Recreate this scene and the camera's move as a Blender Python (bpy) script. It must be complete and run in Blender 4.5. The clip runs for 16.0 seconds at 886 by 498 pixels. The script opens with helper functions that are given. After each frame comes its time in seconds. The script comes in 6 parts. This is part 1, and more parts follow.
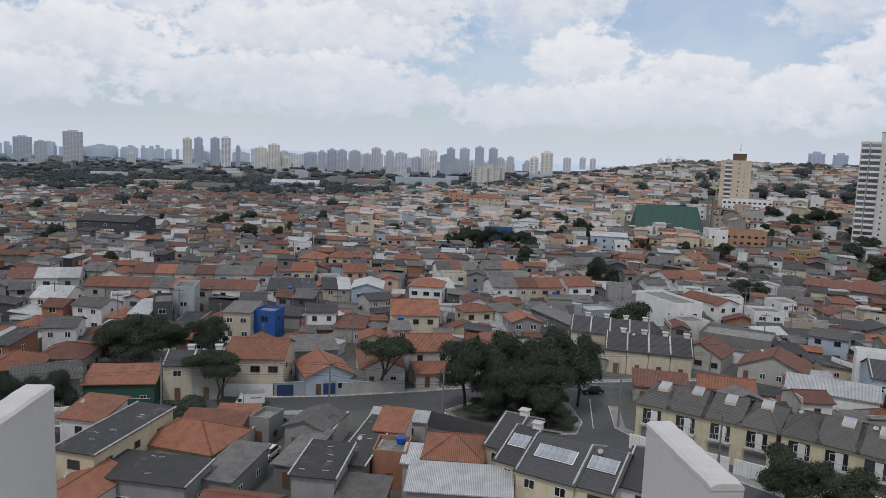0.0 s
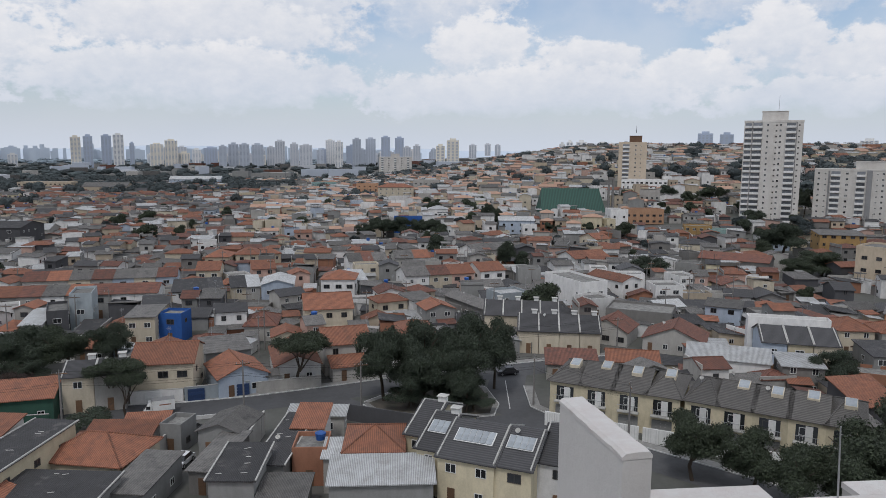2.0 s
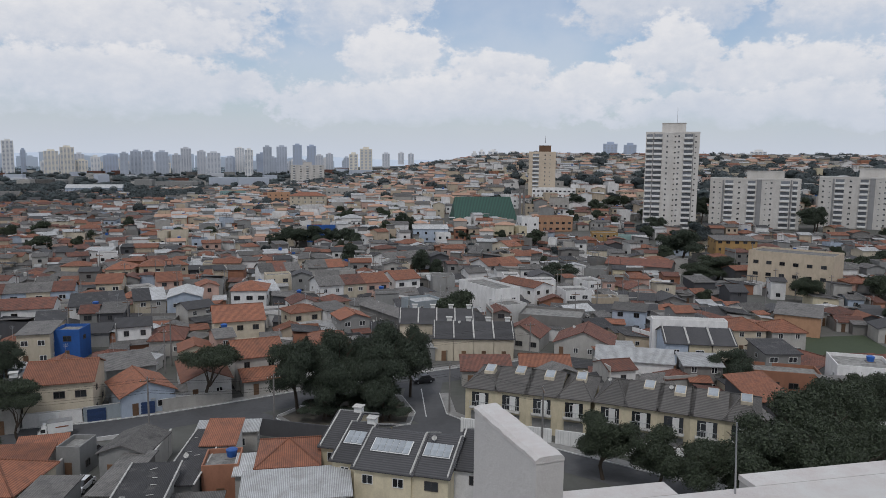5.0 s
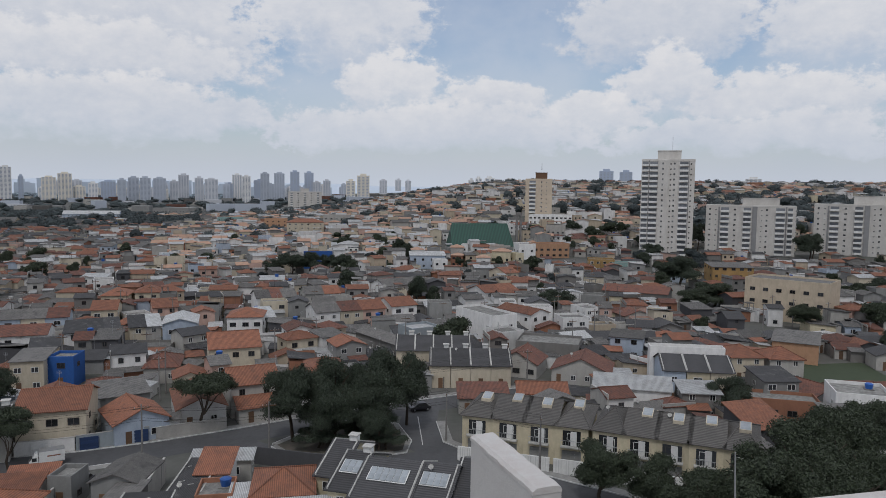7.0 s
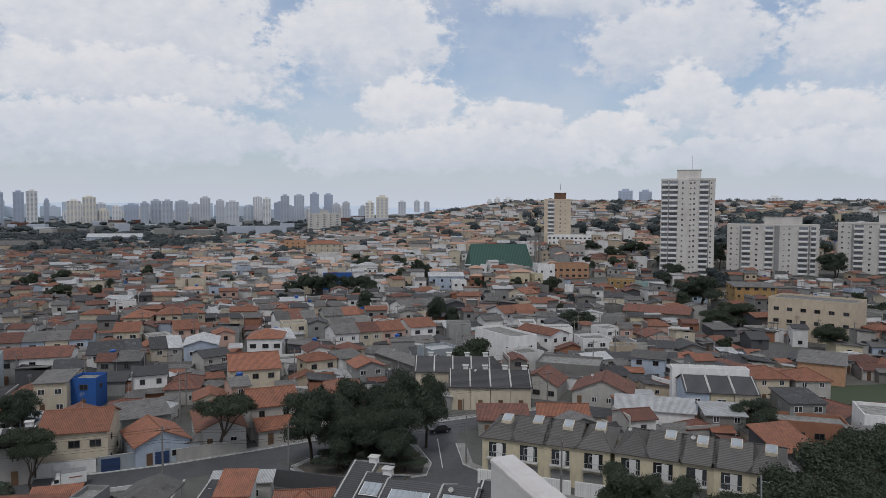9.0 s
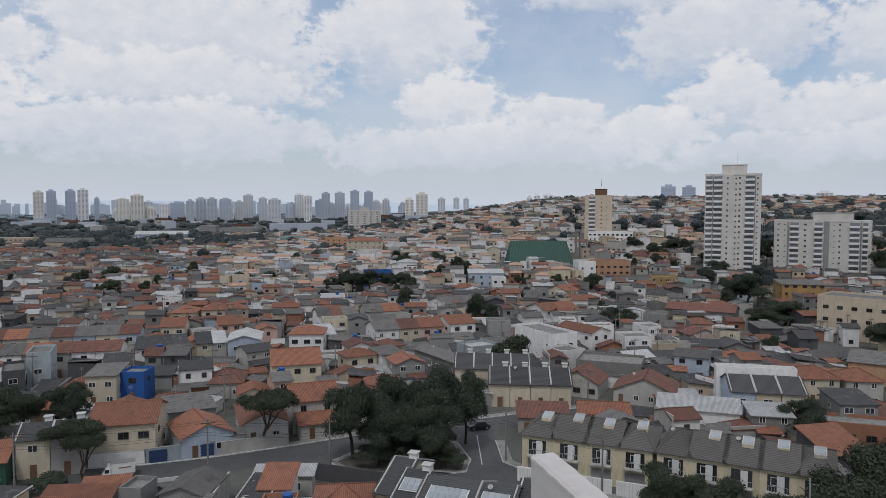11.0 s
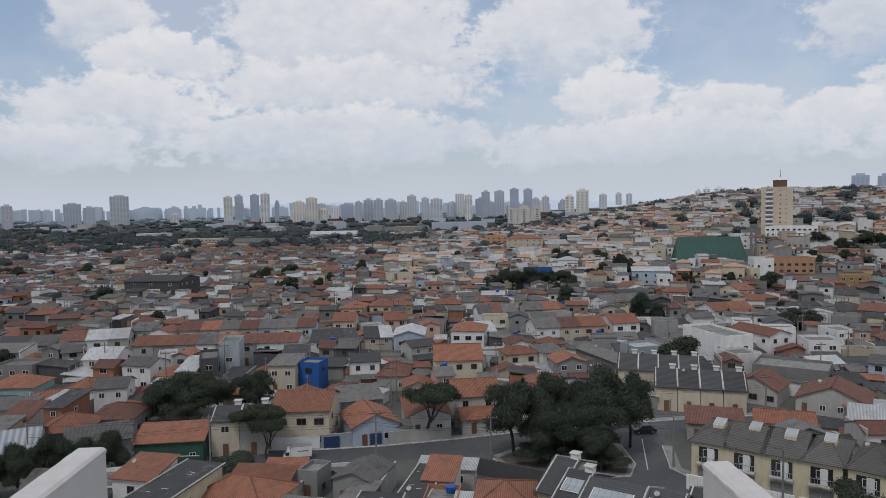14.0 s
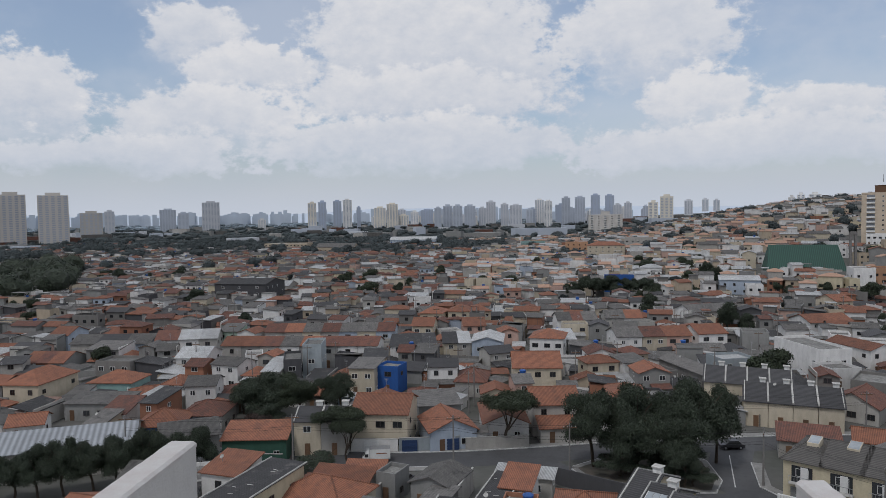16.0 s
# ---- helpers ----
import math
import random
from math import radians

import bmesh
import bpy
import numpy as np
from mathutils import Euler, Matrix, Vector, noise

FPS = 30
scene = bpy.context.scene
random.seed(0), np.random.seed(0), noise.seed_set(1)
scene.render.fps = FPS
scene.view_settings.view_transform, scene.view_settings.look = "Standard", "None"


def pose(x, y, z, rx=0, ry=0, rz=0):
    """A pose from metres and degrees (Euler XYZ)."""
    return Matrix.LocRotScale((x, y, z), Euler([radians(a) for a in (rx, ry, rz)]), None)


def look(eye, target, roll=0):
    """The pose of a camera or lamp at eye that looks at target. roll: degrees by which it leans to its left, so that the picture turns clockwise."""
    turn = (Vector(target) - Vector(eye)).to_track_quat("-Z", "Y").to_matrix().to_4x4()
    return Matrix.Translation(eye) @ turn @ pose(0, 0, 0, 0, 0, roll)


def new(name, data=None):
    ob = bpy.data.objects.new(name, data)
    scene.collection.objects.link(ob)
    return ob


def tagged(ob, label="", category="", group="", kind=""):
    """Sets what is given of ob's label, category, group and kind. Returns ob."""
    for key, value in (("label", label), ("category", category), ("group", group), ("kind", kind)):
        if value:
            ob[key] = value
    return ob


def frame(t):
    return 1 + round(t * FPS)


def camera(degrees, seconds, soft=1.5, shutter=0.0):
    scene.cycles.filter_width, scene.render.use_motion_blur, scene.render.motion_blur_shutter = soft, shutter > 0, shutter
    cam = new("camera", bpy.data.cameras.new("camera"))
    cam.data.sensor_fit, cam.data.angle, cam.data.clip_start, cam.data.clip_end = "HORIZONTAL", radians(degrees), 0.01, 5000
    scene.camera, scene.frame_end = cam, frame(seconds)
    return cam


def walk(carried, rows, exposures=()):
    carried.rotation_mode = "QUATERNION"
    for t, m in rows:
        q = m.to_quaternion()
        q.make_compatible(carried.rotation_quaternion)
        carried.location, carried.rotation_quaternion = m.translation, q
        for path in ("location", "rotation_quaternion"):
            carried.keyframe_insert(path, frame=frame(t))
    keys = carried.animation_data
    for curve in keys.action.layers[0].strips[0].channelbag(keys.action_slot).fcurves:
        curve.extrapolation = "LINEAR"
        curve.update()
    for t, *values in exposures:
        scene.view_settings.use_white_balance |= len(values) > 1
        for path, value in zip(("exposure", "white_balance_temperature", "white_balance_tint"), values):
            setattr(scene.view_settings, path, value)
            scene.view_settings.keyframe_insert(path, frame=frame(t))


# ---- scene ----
EYE = 40.0
cam = camera(64.32, 16.0, soft=0.6)
ROWS = [
    (0.0, -0.005, 0.0, 39.995, 1.81, -6.95, -2.27),
    (0.5, -0.003, 0.0, 39.996, -1.79, -7.26, -1.99),
    (1.0, -0.002, 0.0, 39.996, -3.66, -7.51, -1.58),
    (1.5, 0.000, 0.0, 39.998, -4.93, -7.70, -1.31),
    (2.0, 0.000, 0.0, 40.001, -5.71, -7.63, -0.42),
    (2.5, 0.000, 0.0, 40.001, -6.75, -7.56, -0.13),
    (3.0, 0.002, 0.0, 40.001, -8.34, -7.44, -0.26),
    (3.5, 0.003, 0.0, 40.002, -9.75, -7.38, -0.37),
    (4.0, 0.003, 0.0, 40.003, -11.07, -7.28, -0.39),
    (6.5, 0.009, 0.0, 40.018, -13.36, -5.45, -0.81),
    (7.0, 0.009, 0.0, 40.019, -12.93, -4.72, -0.73),
    (7.5, 0.009, 0.0, 40.019, -12.49, -3.95, -0.55),
    (8.0, 0.011, 0.0, 40.018, -11.93, -3.22, -0.40),
    (10.5, 0.010, 0.0, 40.016, -9.75, -3.00, -0.23),
    (11.0, 0.009, 0.0, 40.016, -8.22, -3.31, -0.14),
    (11.5, 0.007, 0.0, 40.017, -6.72, -3.47, -0.07),
    (12.0, 0.006, 0.0, 40.017, -5.50, -3.55, 0.00),
    (12.5, 0.005, 0.0, 40.018, -4.79, -3.47, 0.15),
    (13.0, 0.003, 0.0, 40.016, -1.64, -3.47, 0.42),
    (13.5, -0.001, 0.0, 40.011, 2.66, -3.39, 0.82),
    (14.0, -0.002, 0.0, 40.009, 4.67, -3.40, 0.97),
    (14.5, -0.004, 0.0, 40.005, 6.67, -3.26, 1.11),
    (15.0, -0.005, 0.0, 40.003, 8.52, -3.14, 1.09),
    (15.5, -0.005, 0.0, 40.001, 10.13, -3.02, 0.93),
    (16.0, -0.003, 0.0, 40.001, 11.09, -2.81, 0.87),
]
walk(cam, [(t, pose(x, y, z, 90 + pitch, roll, yaw)) for t, x, y, z, yaw, pitch, roll in ROWS],
     [(t, e, 6320, 11.5) for t, e in ((0.0, -0.00), (4.0, -0.04), (7.0, -0.20), (10.5, -0.12), (13.0, -0.12), (16.0, -0.20))])

# ---- world and sun ----
SUN_ELEV, SUN_AZ = radians(60), radians(-158)   # azimuth from +y towards +x: behind and a little to the left
world = bpy.data.worlds.new("sky")
scene.world = world
world.use_nodes = True
wn, wl = world.node_tree.nodes, world.node_tree.links
wn.clear()


def wnode(kind):
    return wn.new(kind)


def wmath(op, a, b=None, c=None, clamp=False):
    n = wnode("ShaderNodeMath")
    n.operation, n.use_clamp = op, clamp
    for i, v in enumerate((a, b, c)):
        if v is None:
            continue
        if isinstance(v, (int, float)):
            n.inputs[i].default_value = v
        else:
            wl.new(v, n.inputs[i])
    return n.outputs[0]


def wramp(v, stops):
    n = wnode("ShaderNodeValToRGB")
    e = n.color_ramp.elements
    while len(e) < len(stops):
        e.new(0.5)
    for el, (p, col) in zip(e, stops):
        el.position = p
        el.color = (*col, 1) if len(col) == 3 else (*col[:3], 1)
    wl.new(v, n.inputs[0])
    return n.outputs[0]


w_out = wnode("ShaderNodeOutputWorld")
w_sky = wnode("ShaderNodeTexSky")
w_sky.sky_type, w_sky.sun_disc, w_sky.sun_elevation, w_sky.sun_rotation = "NISHITA", False, SUN_ELEV, SUN_AZ
w_sky.air_density, w_sky.dust_density, w_sky.ozone_density = 1.0, 2.0, 1.0
w_bg = wnode("ShaderNodeBackground")
w_bg.inputs[1].default_value = 0.13
wl.new(w_sky.outputs[0], w_bg.inputs[0])
w_geo = wnode("ShaderNodeTexCoord")
w_sep = wnode("ShaderNodeSeparateXYZ")
wl.new(w_geo.outputs["Generated"], w_sep.inputs[0])
dx, dy, dz = w_sep.outputs


def plane_coords(rise):
    """Directions laid out on a curved cloud deck; rise lifts the point looked at."""
    up = wmath("ADD", wmath("MAXIMUM", wmath("ADD", dz, rise), 0.0), 0.75)
    comb = wnode("ShaderNodeCombineXYZ")
    wl.new(wmath("DIVIDE", dx, up), comb.inputs[0])
    wl.new(wmath("DIVIDE", dy, up), comb.inputs[1])
    return comb.outputs[0]


def wnoise(coords, scale, detail, rough, offset=0.0, warp=0.0):
    m = wnode("ShaderNodeMapping")
    m.inputs[1].default_value = (offset, offset * 0.7, offset * 0.3)
    wl.new(coords, m.inputs[0])
    n = wnode("ShaderNodeTexNoise")
    n.inputs["Scale"].default_value, n.inputs["Detail"].default_value, n.inputs["Roughness"].default_value = scale, detail, rough
    n.inputs["Distortion"].default_value = warp
    wl.new(m.outputs[0], n.inputs[0])
    return n.outputs[0]


def wstep(v, a, b):
    n = wnode("ShaderNodeMapRange")
    n.interpolation_type = "SMOOTHSTEP"
    n.inputs[1].default_value, n.inputs[2].default_value = a, b
    wl.new(v, n.inputs[0])
    return n.outputs[0]


def wmix(f, a, b):
    n = wnode("ShaderNodeMix")
    n.data_type = "RGBA"
    for k, v in ((0, f), (6, a), (7, b)):
        if isinstance(v, (float, tuple)):
            n.inputs[k].default_value = v
        else:
            wl.new(v, n.inputs[k])
    return n.outputs[2]


here, above = plane_coords(0.0), plane_coords(0.028)


def deck(coords):
    return wmath("ADD", wmath("MULTIPLY", wnoise(coords, 4.2, 3, 0.5, 3.1, 0.2), 0.60), wmath("MULTIPLY", wnoise(coords, 12.0, 8, 0.50, 1.7, 0.2), 0.40))


# broken cloud deck overhead and behind
d_here, d_above = deck(here), deck(above)
deck_mask = wramp(wmath("ADD", d_here, 0.03), [(0.40, (0.30, 0.30, 0.30)), (0.47, (0.80, 0.80, 0.80)), (0.53, (1, 1, 1))])
relief = wmath("MULTIPLY_ADD", wmath("SUBTRACT", d_here, d_above), 4.4, 0.5)
bright = wmath("ADD", wmath("MULTIPLY", relief, 0.62), wmath("MULTIPLY", wnoise(here, 7.5, 6, 0.6, 9.3), 0.38))
deck_col = wramp(bright, [(0.28, (0.545, 0.59, 0.665)), (0.49, (0.625, 0.665, 0.735)), (0.64, (0.80, 0.80, 0.81))])

# azimuth and elevation in degrees, ruffled at two scales for the billowing outlines
stretch = wnode("ShaderNodeCombineXYZ")
wl.new(dx, stretch.inputs[0])
wl.new(dy, stretch.inputs[1])
wl.new(wmath("MULTIPLY", dz, 1.5), stretch.inputs[2])
DIR = stretch.outputs[0]
az_deg = wmath("DEGREES", wmath("ARCTAN2", dx, dy))
el_deg = wmath("DEGREES", wmath("ARCSINE", dz))
broad_a, broad_e = wnoise(DIR, 9.0, 5, 0.55, 2.3), wnoise(DIR, 9.0, 5, 0.55, 7.9)
puff = wnode("ShaderNodeTexVoronoi")
puff.feature, puff.normalize = "SMOOTH_F1", True
puff.inputs["Scale"].default_value, puff.inputs["Detail"].default_value, puff.inputs["Roughness"].default_value = 26.0, 3.0, 0.55
puff.inputs["Smoothness"].default_value = 0.35
soft_dir = wnode("ShaderNodeVectorMath")
soft_dir.operation = "MULTIPLY_ADD"
warp_n = wnode("ShaderNodeTexNoise")
warp_n.inputs["Scale"].default_value, warp_n.inputs["Detail"].default_value = 30.0, 4
wl.new(DIR, warp_n.inputs[0])
wl.new(warp_n.outputs["Color"], soft_dir.inputs[0])
soft_dir.inputs[1].default_value = (0.02, 0.02, 0.02)
wl.new(DIR, soft_dir.inputs[2])
wl.new(soft_dir.outputs[0], puff.inputs["Vector"])
billow = wmath("SUBTRACT", 0.5, puff.outputs["Distance"])
grain = wnoise(DIR, 45.0, 8, 0.62, 5.2)
az_w = wmath("ADD", az_deg, wmath("MULTIPLY", wmath("SUBTRACT", broad_a, 0.5), 7.0))
el_w = wmath("ADD", el_deg, wmath("MULTIPLY", wmath("SUBTRACT", broad_e, 0.5), 4.5))
edge = wmath("ADD", wmath("MULTIPLY", billow, 0.75), wmath("MULTIPLY", wmath("SUBTRACT", grain, 0.5), 1.25))

veil = wstep(wnoise(DIR, 5.0, 5, 0.55, 4.4), 0.34, 0.66)
mask = wmath("MULTIPLY_ADD", veil, 0.34, 0.22)
cloud_col = wmix(veil, (0.55, 0.62, 0.72, 1), (0.64, 0.68, 0.745, 1))
WHITE, GREY = (0.825, 0.82, 0.82, 1), (0.56, 0.61, 0.69, 1)
# single clouds: azimuth, elevation, half width, half height, whiteness
for ca, ce, wa, we, lit in ((-11, 11.0, 11.5, 5.0, -0.12), (29, 12.6, 7.4, 3.6, -0.02), (21, 16.4, 6.5, 1.7, -0.05), (41.5, 12.3, 6.0, 3.4, 0.12), (-12, 14.4, 9.5, 5.2, 0.12), (5.2, 13.6, 6.8, 4.4, 0.10),
                            (-30, 13.6, 4.6, 2.0, 0.0), (-25.5, 11.2, 5.4, 2.4, 0.10), (-13, 9.2, 10.5, 2.8, 0.08),
                            (-41.5, 8.4, 4.4, 3.6, 0.02), (-28.5, 7.3, 8.4, 3.1, 0.12), (38.5, 6.6, 7.4, 2.5, 0.14), (30, 7.9, 3.6, 3.3, 0.20), (17.4, 6.9, 4.4, 1.8, 0.18), (25, 5.9, 4.0, 1.8, 0.12), (8.8, 8.3, 5.0, 2.9, 0.22),
                            (-13, 5.4, 13, 2.5, 0.0), (12, 4.6, 14, 2.0, -0.02), (36, 4.0, 12, 1.8, -0.02), (-36, 4.6, 10, 1.9, -0.04)):
    u = wmath("DIVIDE", wmath("SUBTRACT", az_w, ca), wa)
    v = wmath("DIVIDE", wmath("SUBTRACT", el_w, ce), we)
    rim = wmath("SUBTRACT", 1.0, wmath("POWER", wmath("ADD", wmath("MULTIPLY", u, u), wmath("MULTIPLY", v, v)), 0.5))
    f = wmath("MULTIPLY_ADD", rim, 1.15, edge)
    foot = wstep(wmath("ADD", v, wmath("MULTIPLY", edge, 0.8)), -1.0, 0.0)
    alpha = wmath("MULTIPLY", wstep(f, 0.0, 0.36), wmath("MULTIPLY_ADD", foot, 0.75, 0.20))
    shade = wmath("ADD", wmath("MULTIPLY_ADD", v, 0.36, 0.36 + lit), wmath("ADD", wmath("MULTIPLY", edge, 0.7), wmath("MULTIPLY", wmath("SUBTRACT", broad_a, 0.5), 0.9)), clamp=True)
    cloud_col = wmix(alpha, cloud_col, wmix(shade, GREY, WHITE))
    mask = wmath("ADD", wmath("MULTIPLY", mask, wmath("SUBTRACT", 1.0, alpha)), alpha)
away = wmath("MAXIMUM", wstep(el_deg, 16.5, 21.0), wstep(wmath("ABSOLUTE", az_deg), 46.0, 56.0))
mask = wmath("ADD", wmath("MULTIPLY", mask, wmath("SUBTRACT", 1.0, away)), wmath("MULTIPLY", deck_mask, away))
cloud_col = wmix(away, cloud_col, deck_col)
low = wmath("SUBTRACT", 1.0, wstep(el_deg, 0.0, 8.0))
mask = wmath("MAXIMUM", mask, wmath("MULTIPLY", low, 0.95))
cloud_col = wmix(wmath("MULTIPLY", low, 0.88), cloud_col, (0.62, 0.67, 0.745, 1))
w_cloud = wnode("ShaderNodeBackground")
w_cloud.inputs[1].default_value = 1.0
wl.new(cloud_col, w_cloud.inputs[0])
w_mix = wnode("ShaderNodeMixShader")
wl.new(mask, w_mix.inputs[0])
wl.new(w_bg.outputs[0], w_mix.inputs[1])
wl.new(w_cloud.outputs[0], w_mix.inputs[2])
wl.new(w_mix.outputs[0], w_out.inputs[0])

sun = new("sun", bpy.data.lights.new("sun", "SUN"))
sun.data.energy, sun.data.angle, sun.data.color = 1.25, radians(10), (1.0, 0.97, 0.93)
sun.matrix_world = look((math.sin(SUN_AZ) * 100, math.cos(SUN_AZ) * 100, 100 * math.tan(SUN_ELEV)), (0, 0, 0))
scene.view_settings.exposure = 0.0

# ---- materials ----
MATS = {}


def material(name, base, rough=0.85, dark=None, scale=0.6, amount=0.6, fine_scale=9.0, bump=0.15, rand=0.12, metal=0.0,
             streak=False, wave=None, coat=None, island=False, patch=None):
    """Procedural surface: base colour, mottled towards dark at two scales, with random value per object and optional tile waves."""
    m = bpy.data.materials.new(name)
    m.use_nodes = True
    nt = m.node_tree
    N, L = nt.nodes, nt.links
    bsdf = N["Principled BSDF"]
    bsdf.inputs["Roughness"].default_value, bsdf.inputs["Metallic"].default_value = rough, metal
    tc = N.new("ShaderNodeTexCoord")
    mp = N.new("ShaderNodeMapping")
    L.new(tc.outputs["Object"], mp.inputs[0])
    if streak:
        mp.inputs[3].default_value = (1.15, 1.15, 0.5)
    info = N.new("ShaderNodeObjectInfo")
    rnd = info.outputs["Random"]
    if island:
        g = N.new("ShaderNodeNewGeometry")
        rnd = g.outputs["Random Per Island"]
    n1 = N.new("ShaderNodeTexNoise")
    n1.inputs["Scale"].default_value, n1.inputs["Detail"].default_value, n1.inputs["Roughness"].default_value = scale, 5, 0.65
    n2 = N.new("ShaderNodeTexNoise")
    n2.inputs["Scale"].default_value, n2.inputs["Detail"].default_value, n2.inputs["Roughness"].default_value = fine_scale * 0.45, 7, 0.7
    L.new(mp.outputs[0], n1.inputs[0])
    L.new(tc.outputs["Object"], n2.inputs[0])
    add = N.new("ShaderNodeMath")
    add.operation = "MULTIPLY_ADD"
    L.new(n2.outputs[0], add.inputs[0])
    add.inputs[1].default_value = 0.55
    L.new(n1.outputs[0], add.inputs[2])
    rp = N.new("ShaderNodeMapRange")
    rp.inputs[1].default_value, rp.inputs[2].default_value = 0.62, 0.98
    rp.inputs[3].default_value, rp.inputs[4].default_value = 0.0, amount
    L.new(add.outputs[0], rp.inputs[0])
    mix = N.new("ShaderNodeMix")
    mix.data_type = "RGBA"
    mix.inputs[6].default_value = (*base, 1)
    mix.inputs[7].default_value = (*(dark or [c * 0.45 for c in base]), 1)
    L.new(rp.outputs[0], mix.inputs[0])
    colour = mix.outputs[2]
    if patch:
        n3 = N.new("ShaderNodeTexNoise")
        n3.inputs["Scale"].default_value, n3.inputs["Detail"].default_value, n3.inputs["Roughness"].default_value = 0.55, 9, 0.68
        off = N.new("ShaderNodeVectorMath")
        off.operation = "ADD"
        L.new(tc.outputs["Object"], off.inputs[0])
        sc = N.new("ShaderNodeMath")
        sc.operation = "MULTIPLY"
        L.new(rnd, sc.inputs[0])
        sc.inputs[1].default_value = 60
        L.new(sc.outputs[0], off.inputs[1])
        L.new(off.outputs[0], n3.inputs[0])
        th = N.new("ShaderNodeMapRange")
        th.inputs[1].default_value, th.inputs[2].default_value = 0.56, 0.64
        th.inputs[3].default_value, th.inputs[4].default_value = 0.0, 0.75
        L.new(n3.outputs[0], th.inputs[0])
        mix2 = N.new("ShaderNodeMix")
        mix2.data_type = "RGBA"
        mix2.inputs[7].default_value = (*patch, 1)
        L.new(th.outputs[0], mix2.inputs[0])
        L.new(colour, mix2.inputs[6])
        colour = mix2.outputs[2]
    hsv = N.new("ShaderNodeHueSaturation")
    L.new(colour, hsv.inputs["Color"])
    val = N.new("ShaderNodeMapRange")
    val.inputs[3].default_value, val.inputs[4].default_value = 1 - rand * 1.6, 1 + rand
    L.new(rnd, val.inputs[0])
    L.new(val.outputs[0], hsv.inputs["Value"])
    L.new(hsv.outputs[0], bsdf.inputs["Base Color"])
    height = n2.outputs[0]
    strength = bump
    if wave:
        direction, size = wave
        wv = N.new("ShaderNodeTexWave")
        wv.bands_direction = direction
        wv.inputs["Scale"].default_value = 0.314 / size
        wv.inputs["Distortion"].default_value, wv.inputs["Detail"].default_value = 0.25, 1
        L.new(tc.outputs["Object"], wv.inputs[0])
        groove = N.new("ShaderNodeMapRange")   # darker valleys and lighter crests along tiles and sheets
        groove.inputs[3].default_value, groove.inputs[4].default_value = 0.62, 1.12
        L.new(wv.outputs["Fac"], groove.inputs[0])
        mul = N.new("ShaderNodeMath")
        mul.operation = "MULTIPLY"
        L.new(groove.outputs[0], mul.inputs[0])
        L.new(val.outputs[0], mul.inputs[1])
        L.new(mul.outputs[0], hsv.inputs["Value"])
        ad = N.new("ShaderNodeMath")
        ad.operation = "MULTIPLY_ADD"
        L.new(wv.outputs["Fac"], ad.inputs[0])
        ad.inputs[1].default_value = 1.0
        L.new(n2.outputs[0], ad.inputs[2])
        height, strength = ad.outputs[0], 0.55
    bp = N.new("ShaderNodeBump")
    bp.inputs["Strength"].default_value, bp.inputs["Distance"].default_value = strength, 0.06
    L.new(height, bp.inputs["Height"])
    L.new(bp.outputs[0], bsdf.inputs["Normal"])
    MATS[name] = m
    return m


WALLS = {   # colour, words
    "white": ((0.72, 0.71, 0.69), "white plastered"), "offwhite": ((0.41, 0.395, 0.365), "off-white plastered"),
    "cream": ((0.55, 0.485, 0.375), "cream plastered"), "yellow": ((0.60, 0.53, 0.375), "pale yellow plastered"),
    "beige": ((0.48, 0.40, 0.30), "beige plastered"), "grey": ((0.26, 0.26, 0.25), "bare grey rendered"),
    "block": ((0.19, 0.182, 0.17), "unpainted concrete block"), "brick": ((0.30, 0.14, 0.085), "bare brick"),
    "blue": ((0.02, 0.088, 0.30), "bright blue painted"), "paleblue": ((0.40, 0.46, 0.54), "pale blue plastered"),
    "green": ((0.03, 0.085, 0.06), "dark green painted"), "mint": ((0.36, 0.46, 0.37), "mint green plastered"),
    "teal": ((0.26, 0.39, 0.37), "teal plastered"), "orange": ((0.43, 0.25, 0.15), "orange painted"),
    "ochre": ((0.34, 0.215, 0.085), "ochre painted"), "pink": ((0.50, 0.34, 0.28), "pinkish plastered"),
    "greyblue": ((0.33, 0.37, 0.39), "grey-blue plastered"), "dark": ((0.075, 0.075, 0.08), "dark grey"),
}
for key, (col, _) in WALLS.items():
    material("wall_" + key, col, 0.9, [c * 0.45 for c in col], 0.7, 0.40, 12, 0.12, 0.1, streak=True)
ROOFS = {
    "bleached": "sunlit-toned orange tile",
    "terracotta": "terracotta tile", "rust": "weathered red tile", "fibre": "grey fibre-cement sheet",
    "slate": "dark grey tile", "metal": "pale metal sheet", "concrete": "flat concrete", "black": "blackened sheet", "zinc": "dull zinc sheet",
}
material("roof_terracotta", (0.285, 0.115, 0.065), 0.85, (0.11, 0.055, 0.04), 0.9, 0.6, 6, 0.3, 0.2, wave=("X", 0.24), patch=(0.16, 0.075, 0.05))
# orange tile with the hill's sunlight put into a paler tone
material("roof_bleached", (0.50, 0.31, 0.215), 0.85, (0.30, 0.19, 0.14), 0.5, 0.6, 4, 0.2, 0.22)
material("roof_rust", (0.19, 0.078, 0.052), 0.85, (0.07, 0.042, 0.036), 0.9, 0.7, 6, 0.3, 0.2, wave=("X", 0.24), patch=(0.075, 0.05, 0.045))
material("roof_fibre", (0.165, 0.157, 0.147), 0.9, (0.085, 0.083, 0.08), 0.8, 0.75, 7, 0.3, 0.22, wave=("X", 0.18), patch=(0.07, 0.068, 0.065))
